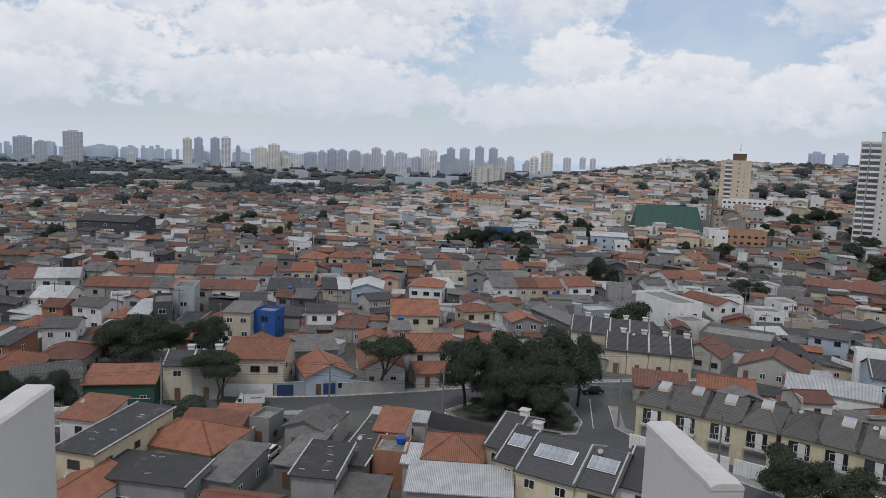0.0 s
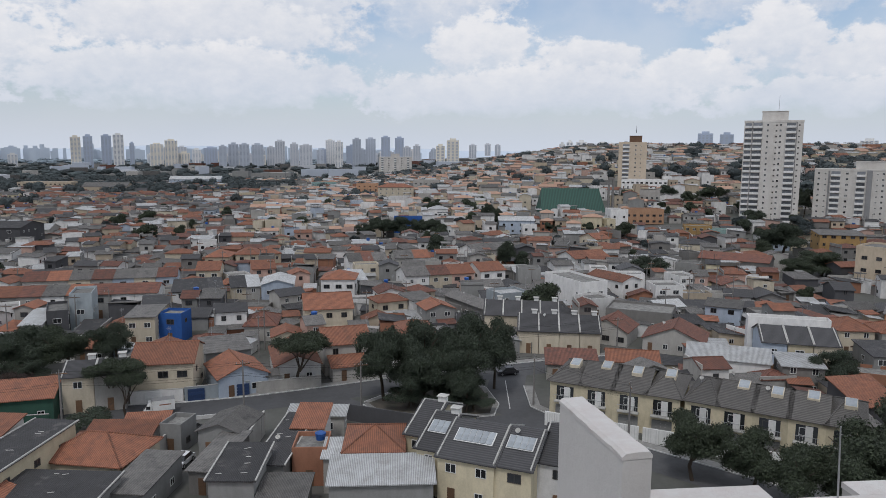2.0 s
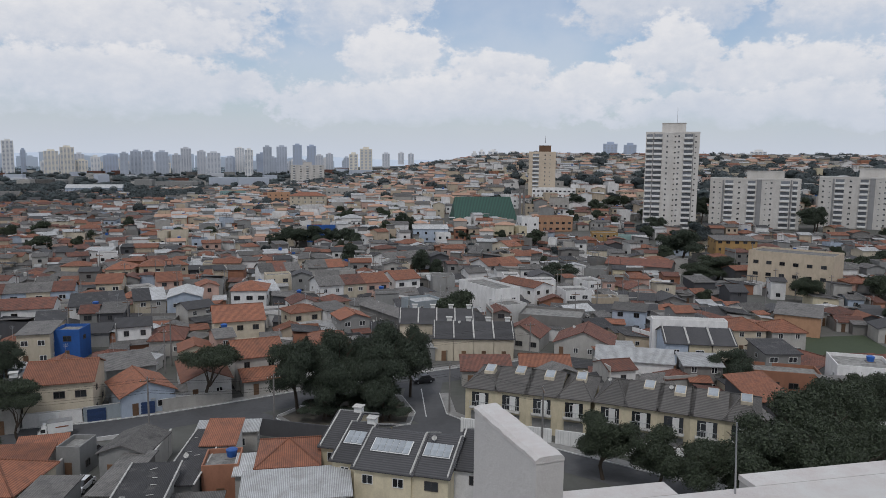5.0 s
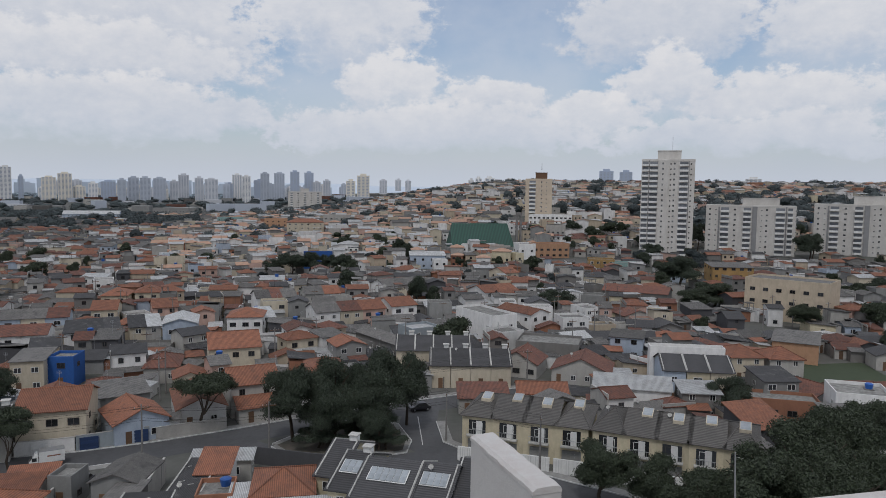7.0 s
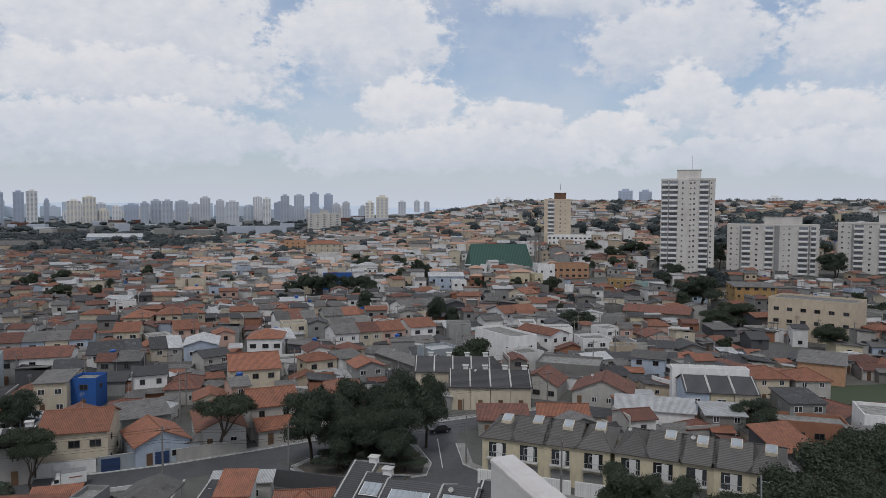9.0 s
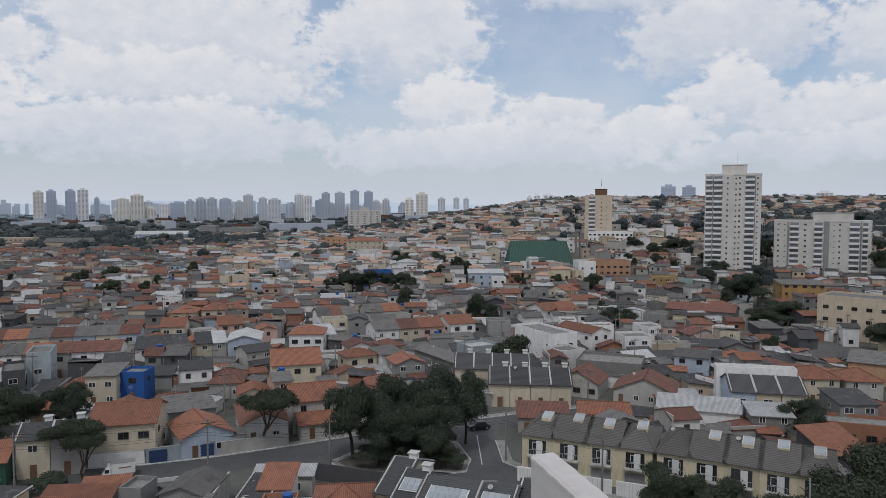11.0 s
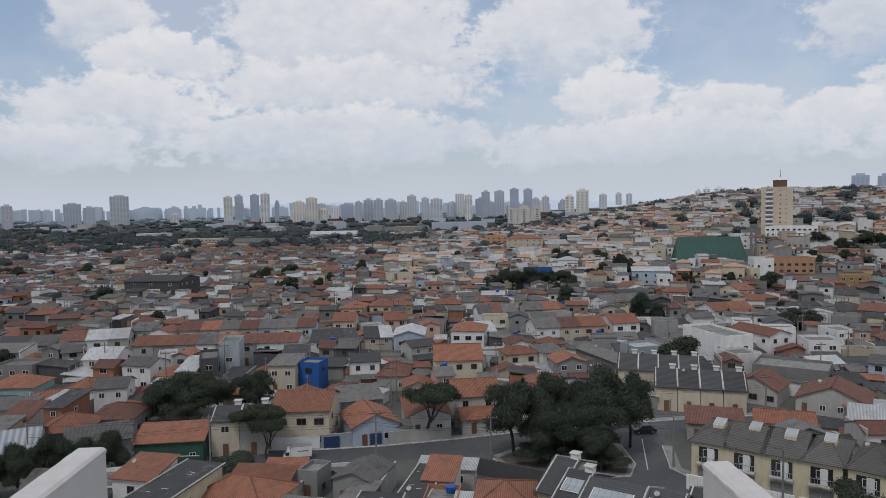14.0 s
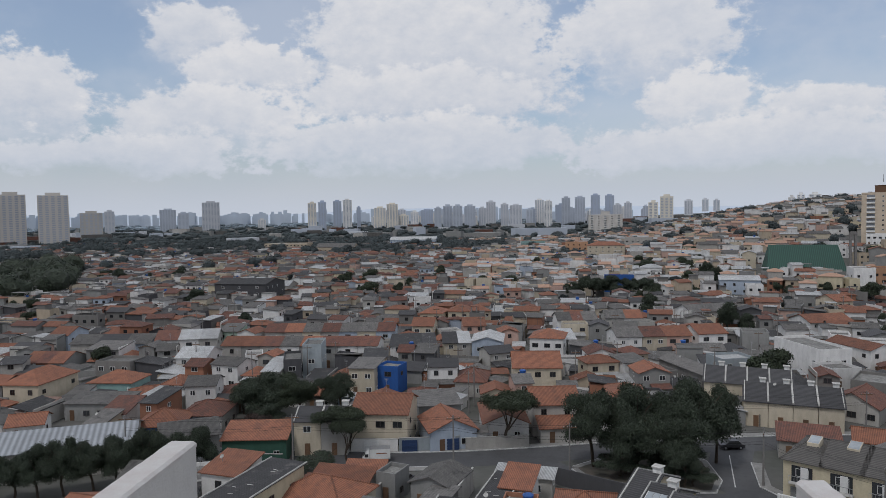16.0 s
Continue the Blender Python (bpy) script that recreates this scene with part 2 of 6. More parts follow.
material("roof_slate", (0.068, 0.067, 0.07), 0.8, (0.04, 0.04, 0.04), 0.9, 0.5, 6, 0.3, 0.15, wave=("Y", 0.33))
material("roof_greytile", (0.11, 0.102, 0.094), 0.85, (0.06, 0.058, 0.055), 0.9, 0.6, 6, 0.3, 0.12, wave=("Y", 0.36))
material("roof_metal", (0.52, 0.53, 0.53), 0.55, (0.30, 0.295, 0.28), 0.6, 0.7, 7, 0.2, 0.15, metal=0.1, wave=("X", 0.2), patch=(0.36, 0.355, 0.34))
material("roof_concrete", (0.24, 0.235, 0.22), 0.92, (0.08, 0.08, 0.075), 0.7, 0.8, 6, 0.2, 0.2, patch=(0.09, 0.088, 0.082))
material("roof_black", (0.055, 0.054, 0.056), 0.85, (0.03, 0.03, 0.03), 0.6, 0.6, 7, 0.25, 0.15, wave=("X", 0.2), patch=(0.12, 0.115, 0.11))
material("roof_zinc", (0.30, 0.32, 0.34), 0.6, (0.20, 0.21, 0.22), 0.4, 0.6, 7, 0.2, 0.05, wave=("X", 0.9))
material("paint_white", (0.74, 0.74, 0.72), 0.7, (0.5, 0.5, 0.47), 0.8, 0.5, 14, 0.08, 0.05)
material("frame_white", (0.68, 0.68, 0.66), 0.6, None, 2, 0.3, 12, 0.05, 0.1)
material("frame_dark", (0.07, 0.06, 0.055), 0.6, None, 2, 0.3, 12, 0.05, 0.2)
material("timber", (0.16, 0.09, 0.05), 0.7, None, 2, 0.5, 12, 0.1, 0.2)
material("coping", (0.50, 0.49, 0.46), 0.9, (0.2, 0.2, 0.19), 1.2, 0.7, 10, 0.15, 0.1)
material("asphalt", (0.085, 0.086, 0.09), 0.9, (0.05, 0.05, 0.052), 0.12, 0.8, 3, 0.2, 0.05, patch=(0.06, 0.06, 0.062))
material("pavement_stone", (0.27, 0.265, 0.25), 0.92, (0.13, 0.13, 0.125), 0.35, 0.8, 5, 0.2, 0.05)
material("road_paint", (0.62, 0.62, 0.60), 0.8, (0.25, 0.25, 0.25), 1.4, 0.8, 8, 0.1, 0.05)
material("soil", (0.10, 0.085, 0.07), 0.95, (0.04, 0.045, 0.03), 0.3, 0.8, 3, 0.3, 0.05)
material("ground_town", (0.115, 0.112, 0.105), 0.95, (0.055, 0.06, 0.048), 0.035, 1.0, 0.5, 0.2, 0.0)
material("grass_green", (0.042, 0.058, 0.028), 0.95, (0.035, 0.048, 0.025), 0.3, 0.8, 4, 0.4, 0.05)
material("tank_blue", (0.02, 0.10, 0.36), 0.5, None, 2, 0.3, 9, 0.05, 0.15)
material("navy", (0.02, 0.045, 0.12), 0.6, None, 2, 0.4, 9, 0.05, 0.1)
material("pole_concrete", (0.22, 0.21, 0.20), 0.9, None, 1.5, 0.5, 9, 0.1, 0.1)
material("cable_black", (0.02, 0.02, 0.02), 0.7, None, 2, 0.1, 9, 0.0, 0.0)
material("bark", (0.075, 0.055, 0.04), 0.95, (0.03, 0.025, 0.02), 2.5, 0.8, 9, 0.6, 0.2)
material("tyre", (0.02, 0.02, 0.02), 0.9, None, 2, 0.2, 9, 0.05, 0.0)
material("steel", (0.45, 0.46, 0.47), 0.4, None, 2, 0.3, 9, 0.05, 0.1, metal=0.6)
material("green_sheet", (0.022, 0.078, 0.058), 0.7, (0.016, 0.055, 0.043), 0.05, 0.5, 2, 0.1, 0.03, wave=("X", 0.9))
material("brown_render", (0.15, 0.085, 0.05), 0.9, None, 0.2, 0.4, 5, 0.1, 0.05)
material("tower_cream", (0.57, 0.55, 0.515), 0.9, (0.36, 0.335, 0.30), 0.25, 0.5, 4, 0.05, 0.06, streak=True)
material("tower_grey", (0.26, 0.26, 0.26), 0.9, None, 0.2, 0.3, 4, 0.05, 0.06)
material("tower_beige", (0.60, 0.50, 0.385), 0.9, None, 0.15, 0.3, 4, 0.05, 0.06)
# far tones: distance haze is mixed into wall, glass and hill colours
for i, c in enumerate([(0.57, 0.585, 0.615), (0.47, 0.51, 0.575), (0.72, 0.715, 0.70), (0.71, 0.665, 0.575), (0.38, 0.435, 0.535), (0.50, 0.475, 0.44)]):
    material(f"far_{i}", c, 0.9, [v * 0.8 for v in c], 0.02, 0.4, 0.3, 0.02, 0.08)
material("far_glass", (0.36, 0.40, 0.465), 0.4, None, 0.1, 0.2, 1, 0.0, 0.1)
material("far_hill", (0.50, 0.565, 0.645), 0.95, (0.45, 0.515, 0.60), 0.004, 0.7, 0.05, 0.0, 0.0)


def glass(name, col, rough, rand=0.5):
    m = material(name, col, rough, [c * 0.6 for c in col], 0.8, 0.5, 3, 0.02, rand)
    m.node_tree.nodes["Principled BSDF"].inputs["Specular IOR Level"].default_value = 0.6
    return m


glass("pane", (0.035, 0.038, 0.042), 0.12)
# pane_pale: glass lightened in colour to imitate distance haze
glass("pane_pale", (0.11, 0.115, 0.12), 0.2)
glass("skylight", (0.33, 0.36, 0.38), 0.2, 0.08)
# balcony glass with distance haze put into its paler, bluish colour
glass("pane_balcony_hazy", (0.22, 0.235, 0.255), 0.25, 0.3)
# leaf_haze and leaf_far carry distance haze in their bluish colour
for name, c, dk in (("leaf_red", (0.060, 0.040, 0.032), (0.035, 0.025, 0.020)), ("leaf_dark", (0.043, 0.059, 0.036), (0.031, 0.042, 0.027)), ("leaf_mid", (0.043, 0.058, 0.031), (0.029, 0.040, 0.022)),
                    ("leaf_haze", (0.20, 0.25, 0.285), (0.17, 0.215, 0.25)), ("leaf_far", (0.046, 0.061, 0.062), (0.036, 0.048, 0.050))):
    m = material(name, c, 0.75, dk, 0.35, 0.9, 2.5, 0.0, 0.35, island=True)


# ---- geometry helpers ----
class Geo:
    """Collects faces for one mesh, with a material per face."""

    def __init__(self):
        self.v, self.f, self.m, self.mats = [], [], [], []

    def slot(self, mat):
        if mat not in self.mats:
            self.mats.append(mat)
        return self.mats.index(mat)

    def poly(self, pts, mat):
        n = len(self.v)
        self.v.extend(pts)
        self.f.append(tuple(range(n, n + len(pts))))
        self.m.append(self.slot(mat))

    def hull(self, pts, faces, mat):
        n = len(self.v)
        self.v.extend(pts)
        s = self.slot(mat)
        for fc in faces:
            self.f.append(tuple(n + i for i in fc))
            self.m.append(s)

    def box(self, x0, x1, y0, y1, z0, z1, mat, M=None, taper=0.0):
        t = taper
        pts = [(x0, y0, z0), (x1, y0, z0), (x1, y1, z0), (x0, y1, z0),
               (x0 + t, y0 + t, z1), (x1 - t, y0 + t, z1), (x1 - t, y1 - t, z1), (x0 + t, y1 - t, z1)]
        if M is not None:
            pts = [tuple(M @ Vector(p)) for p in pts]
        self.hull(pts, [(0, 3, 2, 1), (4, 5, 6, 7), (0, 1, 5, 4), (1, 2, 6, 5), (2, 3, 7, 6), (3, 0, 4, 7)], mat)

    def tube(self, a, b, ra, rb, mat, n=8, caps=True):
        a, b = Vector(a), Vector(b)
        q = (b - a).to_track_quat("Z", "Y")
        pts = [tuple(p + q @ Vector((math.cos(2 * math.pi * i / n) * r, math.sin(2 * math.pi * i / n) * r, 0)))
               for p, r in ((a, ra), (b, rb)) for i in range(n)]
        fs = [(i, (i + 1) % n, n + (i + 1) % n, n + i) for i in range(n)]
        if caps:
            fs += [tuple(range(n - 1, -1, -1)), tuple(range(n, 2 * n))]
        self.hull(pts, fs, mat)

    def mesh(self, name):
        me = bpy.data.meshes.new(name)
        me.from_pydata(self.v, [], self.f)
        for mt in self.mats:
            me.materials.append(MATS[mt])
        if len(self.mats) > 1:
            me.polygons.foreach_set("material_index", self.m)
        me.update()
        return me


def part(name, geo, parent=None, label="", at=None):
    """Links a Geo (or a ready mesh) as one mesh object under a thing or a part."""
    ob = new(name, geo.mesh(name) if isinstance(geo, Geo) else geo)
    if parent is not None:
        ob.parent = parent
    if at is not None:
        ob.matrix_local = at
    if label:
        ob["label"] = label
    return ob


def thing(name, m, label, category, group="", kind=""):
    ob = new(name)
    ob.empty_display_size = 0.5
    ob.matrix_world = m
    return tagged(ob, label, category, group, kind)


def smooth(u):
    u = min(1.0, max(0.0, u))
    return u * u * (3 - 2 * u)


def ground_z(x, y):
    r, az = math.hypot(x, y), math.degrees(math.atan2(x, y))
    return 45 * smooth((r - 250) / 600) * smooth((az + 4) / 24) * smooth((150 - az) / 50)


# ---- ground, roads, kerbs ----
g = Geo()
radii = [0, 30, 60, 90, 130, 180, 230] + list(range(260, 900, 30)) + [950, 1050, 1200, 1500, 2000, 3000, 4700]
STEP = 96
rings = [[(r * math.sin(2 * math.pi * i / STEP), r * math.cos(2 * math.pi * i / STEP)) for i in range(STEP)] for r in radii[1:]]
pts = [(0, 0, 0)] + [(x, y, ground_z(x, y)) for ring in rings for x, y in ring]
faces = [(0, 1 + (i + 1) % STEP, 1 + i) for i in range(STEP)]
for k in range(len(rings) - 1):
    a, b = 1 + k * STEP, 1 + (k + 1) * STEP
    faces += [(a + i, a + (i + 1) % STEP, b + (i + 1) % STEP, b + i) for i in range(STEP)]
g.hull(pts, faces, "ground_town")
tagged(part("ground", g), "grey dusty town ground of concrete yards and soil", "ground", kind="structure")


def ribbon(geo, line, w0, w1, z, mat, thick=0.0):
    """A strip along a line, between two sideways offsets, with an optional thickness."""
    out = []
    for i, p in enumerate(line):
        a, b = Vector(line[max(0, i - 1)]), Vector(line[min(len(line) - 1, i + 1)])
        n = Vector((-(b - a).y, (b - a).x)).normalized()
        q = Vector(p)
        out.append((q + n * w0, q + n * w1))
    for (a, b), (c, d) in zip(out, out[1:]):
        pt = [(a.x, a.y, z), (c.x, c.y, z), (d.x, d.y, z), (b.x, b.y, z)]
        if thick:
            lo = [(x, y, z - thick) for x, y, _ in pt]
            geo.hull(lo + pt, [(4, 5, 6, 7), (0, 1, 5, 4), (2, 3, 7, 6), (1, 2, 6, 5), (3, 0, 4, 7)], mat)
        else:
            geo.poly(pt, mat)


MAIN = [(-150, 88), (-90, 98), (-60, 106), (-45, 108.5), (-30, 109.5), (-19, 111.8), (-6, 116), (6, 120.5), (18, 124), (34, 128), (60, 133)]
SIDE = [(27, 131), (23, 117), (22, 106), (27, 97), (36, 86.5), (48, 74), (60, 62)]
LINK = [(-8, 113), (-3.5, 108.5), (4, 102), (12, 99.5), (24, 101)]
for name, line, half, zz in (("road", MAIN, 3.6, 0.02), ("road", SIDE, 3.2, 0.028), ("road", LINK, 2.8, 0.036)):
    g = Geo()
    ribbon(g, line, -half, half, zz, "asphalt")
    tagged(part(name, g), "worn dark grey asphalt street", "road", kind="structure")
for line, off in ((MAIN, 3.6), (MAIN[:6], -5.2), (SIDE[1:], 3.2)):
    g = Geo()
    ribbon(g, line, off, off + 1.6, 0.16, "pavement_stone", 0.16)
    tagged(part("pavement", g), "grey concrete pavement with stained joints", "pavement", kind="structure")
    g = Geo()
    k0 = off - 0.15 if off > 0 else off + 1.6
    ribbon(g, line, k0, k0 + 0.15, 0.17, "road_paint", 0.17)
    tagged(part("kerb", g), "whitewashed concrete kerb along the street", "kerb", kind="structure")
g = Geo()
ribbon(g, [(23.5, 120), (21.6, 106)], -0.08, 0.08, 0.045, "road_paint")
tagged(part("road_marking", g), "white painted line on the asphalt", "road marking", kind="structure")

# raised traffic island with soil and a pale kerb
g = Geo()
isl = [(-0.8, 110), (1.0, 106.6), (5.5, 105), (12, 103.2), (18, 104), (19.2, 108), (18.5, 116), (14, 120), (5, 116)]
g.poly([(x, y, 0.2) for x, y in isl], "soil")
tagged(part("traffic_island", g), "bare soil traffic island under dark trees", "traffic island", kind="structure")
g = Geo()
ribbon(g, isl + isl[:1], -0.9, 0.0, 0.22, "pavement_stone", 0.22)
ribbon(g, isl + isl[:1], -1.05, -0.9, 0.23, "road_paint", 0.23)
tagged(part("kerb", g), "whitewashed kerb round the traffic island", "kerb", kind="structure")
g = Geo()
g.poly([(x, y, 0.05) for x, y in ((100, 118), (128, 118), (136, 140), (108, 142))], "grass_green")
tagged(part("grass", g), "rough green lawn behind a grey wall", "grass", kind="stuff")

# ---- shared window, door and tank meshes ----
SHARED = {}


def shared(key, build):
    if key not in SHARED:
        gg = Geo()
        build(gg)
        SHARED[key] = gg.mesh(key)
    return SHARED[key]


def frame_geo(w, h, mat):
    """A window frame with one mullion, as one solid plate with two openings."""
    def build(gg):
        b = 0.07
        xs, zs, ys = (-w / 2, -w / 2 + b, -b / 2, b / 2, w / 2 - b, w / 2), (0, b, h - b, h), (-0.05, 0.03)
        ids = {}
        pts, fs = [], []

        def at(i, j, k):
            if (i, j, k) not in ids:
                ids[(i, j, k)] = len(pts)
                pts.append((xs[i], ys[k], zs[j]))
            return ids[(i, j, k)]

        solid = {(i, j) for i in range(5) for j in range(3)} - {(1, 1), (3, 1)}
        for i, j in solid:
            fs.append((at(i, j, 0), at(i + 1, j, 0), at(i + 1, j + 1, 0), at(i, j + 1, 0)))
            for di, dj, p, q in ((-1, 0, (i, j), (i, j + 1)), (1, 0, (i + 1, j + 1), (i + 1, j)), (0, -1, (i + 1, j), (i, j)), (0, 1, (i, j + 1), (i + 1, j + 1))):
                if (i + di, j + dj) not in solid:
                    fs.append((at(*p, 0), at(*q, 0), at(*q, 1), at(*p, 1)))
        gg.hull(pts, fs, mat)
    return build


def pane_geo(w, h):
    return lambda gg: gg.box(-w / 2 + 0.06, w / 2 - 0.06, -0.012, 0.02, 0.06, h - 0.06, "pane")


def window(parent, x, y, z, turn=0, w=1.2, h=1.0, dark=False):
    mat = "frame_dark" if dark else "frame_white"
    if parent is not None and parent.matrix_basis.translation.length > 150 and "tower" not in parent.name:
        def both(gg):
            frame_geo(w, h, mat)(gg)
            pane_geo(w, h)(gg)
        return part("window", shared(f"glazed_{w}_{h}_{mat}", both), parent, at=pose(x, y, z, 0, 0, turn))
    ob = part("window", shared(f"window_{w}_{h}_{mat}", frame_geo(w, h, mat)), parent, at=pose(x, y, z, 0, 0, turn))
    part("pane", shared(f"pane_{w}_{h}", pane_geo(w, h)), ob)
    return ob


def door(parent, x, y, z=0, turn=0, w=0.9, h=2.1, mat="timber", name="door"):
    """A door leaf; wide gates carry raised panels as parts."""
    ob = part(name, shared(f"{name}_{w}_{h}_{mat}", lambda gg: gg.box(-w / 2, w / 2, -0.05, 0.03, 0, h, mat)), parent, at=pose(x, y, z, 0, 0, turn))
    if w > 1.5:
        n = max(2, int(h / 0.45))
        for i in range(n):
            part("panel", shared(f"panel_{w}_{h}_{mat}", lambda gg: gg.box(-w / 2 + 0.06, w / 2 - 0.06, -0.075, -0.05, 0.05, h / n - 0.03, mat)), ob, at=pose(0, 0, i * h / n))
    return ob


def tank_geo(gg):
    n = 14
    prof = [(0.55, 0), (0.68, 0.75), (0.70, 0.8), (0.70, 0.86), (0.45, 1.0), (0.12, 1.04)]
    for (r0, z0), (r1, z1) in zip(prof, prof[1:]):
        gg.tube((0, 0, z0), (0, 0, z1), r0, r1, "tank_blue", n, caps=z1 > 1.03)


def water_tank(parent, x, y, z):
    return part("water_tank", shared("water_tank", tank_geo), parent, "blue plastic water tank", pose(x, y, z))


# ---- houses ----
TAKEN = []


def claim(x, y, w, d, rot):
    TAKEN.append((x, y, w / 2, d / 2, math.cos(radians(rot)), math.sin(radians(rot))))


def blocked(x, y, pad):
    for cx, cy, hw, hd, c, s in TAKEN:
        if abs(x - cx) > 45 or abs(y - cy) > 45:
            continue
        u, v = (x - cx) * c + (y - cy) * s, -(x - cx) * s + (y - cy) * c
        if abs(u) < hw + pad and abs(v) < hd + pad:
            return True
    return False


def roof_geo(gg, w, d, kind, rise, mat, over=0.35, th=0.14):
    """A roof with its eaves at z = 0 and the ridge along x."""
    W, D = w / 2 + over, d / 2 + over
    drop = rise * over / (d / 2)
    if kind == "gable":
        sec = [(-D, -drop), (0, rise), (D, -drop), (D, -drop + th), (0, rise + th), (-D, -drop + th)]
        gg.hull([(x, y, z) for x in (-W, W) for y, z in sec],
                [(0, 1, 7, 6), (1, 2, 8, 7), (2, 3, 9, 8), (3, 4, 10, 9), (4, 5, 11, 10), (5, 0, 6, 11), (0, 5, 4, 1), (1, 4, 3, 2), (6, 7, 10, 11), (7, 8, 9, 10)], mat)
    elif kind == "hip":
        k = max(0.0, W - D)
        z0, z1 = -drop, -drop + th
        lo = [(-W, -D, z0), (W, -D, z0), (W, D, z0), (-W, D, z0)]
        up = [(x, y, z1) for x, y, _ in lo] + [(-k, 0, rise + th), (k, 0, rise + th)]
        gg.hull(lo + up, [(0, 3, 2, 1), (0, 1, 5, 4), (1, 2, 6, 5), (2, 3, 7, 6), (3, 0, 4, 7), (4, 5, 9, 8), (5, 6, 9), (6, 7, 8, 9), (7, 4, 8)], mat)
    elif kind == "shed":
        gg.hull([(-W, -D, -drop), (W, -D, -drop), (W, D, rise), (-W, D, rise), (-W, -D, th - drop), (W, -D, th - drop), (W, D, rise + th), (-W, D, rise + th)],
                [(0, 3, 2, 1), (4, 5, 6, 7), (0, 1, 5, 4), (1, 2, 6, 5), (2, 3, 7, 6), (3, 0, 4, 7)], mat)
    else:
        gg.box(-w / 2 + 0.17, w / 2 - 0.17, -d / 2 + 0.17, d / 2 - 0.17, 0.02, 0.16, mat)


def ring_box(gg, W, D, t, z0, z1, zf, mat):
    """A closed box whose walls rise above its floor at zf as a parapet."""
    o = [(-W, -D), (W, -D), (W, D), (-W, D)]
    i = [(-W + t, -D + t), (W - t, -D + t), (W - t, D - t), (-W + t, D - t)]
    pts = [(x, y, z0) for x, y in o] + [(x, y, z1) for x, y in o] + [(x, y, z1) for x, y in i] + [(x, y, zf) for x, y in i]
    fs = [(3, 2, 1, 0), (12, 13, 14, 15)]
    for k in range(4):
        n = (k + 1) % 4
        fs += [(k, n, 4 + n, 4 + k), (4 + k, 4 + n, 8 + n, 8 + k), (8 + k, 8 + n, 12 + n, 12 + k)]
    gg.hull(pts, fs, mat)


def ridge_caps(parent, w, d, kind, rise, mat, over=0.35, th=0.14):
    """Rounded cap tiles on the ridge and hips, each one a part."""
    W, D = w / 2 + over, d / 2 + over
    z1 = th - rise * over / (d / 2)
    k = W if kind == "gable" else max(0.05, W - D)
    lines = [((-k, 0, rise + th), (k, 0, rise + th))]
    if kind == "hip":
        lines += [((sx * W, sy * D, z1), (sx * k, 0, rise + th)) for sx in (-1, 1) for sy in (-1, 1)]
    for a, b in lines:
        g = Geo()
        g.tube(a, b, 0.12, 0.12, mat, 6)
        part("ridge_cap", g, parent)


def wall_geo(gg, w, d, h, kind, rise, mat, ridge_y):
    W, D = w / 2, d / 2
    if kind == "flat":
        ring_box(gg, W, D, 0.16, 0, h + 0.75, h + 0.01, mat)
        return
    gg.box(-W, W, -D, D, 0, h, mat)
    if kind == "gable":
        if ridge_y:
            tri = [[(-W, y, h + 0.003), (W, y, h + 0.003), (0, y, h + rise)] for y in (-D, D)]
        else:
            tri = [[(x, -D, h + 0.003), (x, D, h + 0.003), (x, 0, h + rise)] for x in (-W, W)]
    elif kind == "shed":
        gg.hull([(-W, -D, h), (W, -D, h), (W, D, h), (-W, D, h), (W, D, h + rise - 0.02), (-W, D, h + rise - 0.02)], [(0, 3, 5), (1, 4, 2), (3, 2, 4, 5)], mat)
        return
    else:
        return
    n = Vector(tri[0][0])
    pts = tri[0] + tri[1]
    gg.hull(pts, [(0, 1, 2), (5, 4, 3)], mat)


RH = random.Random(11)


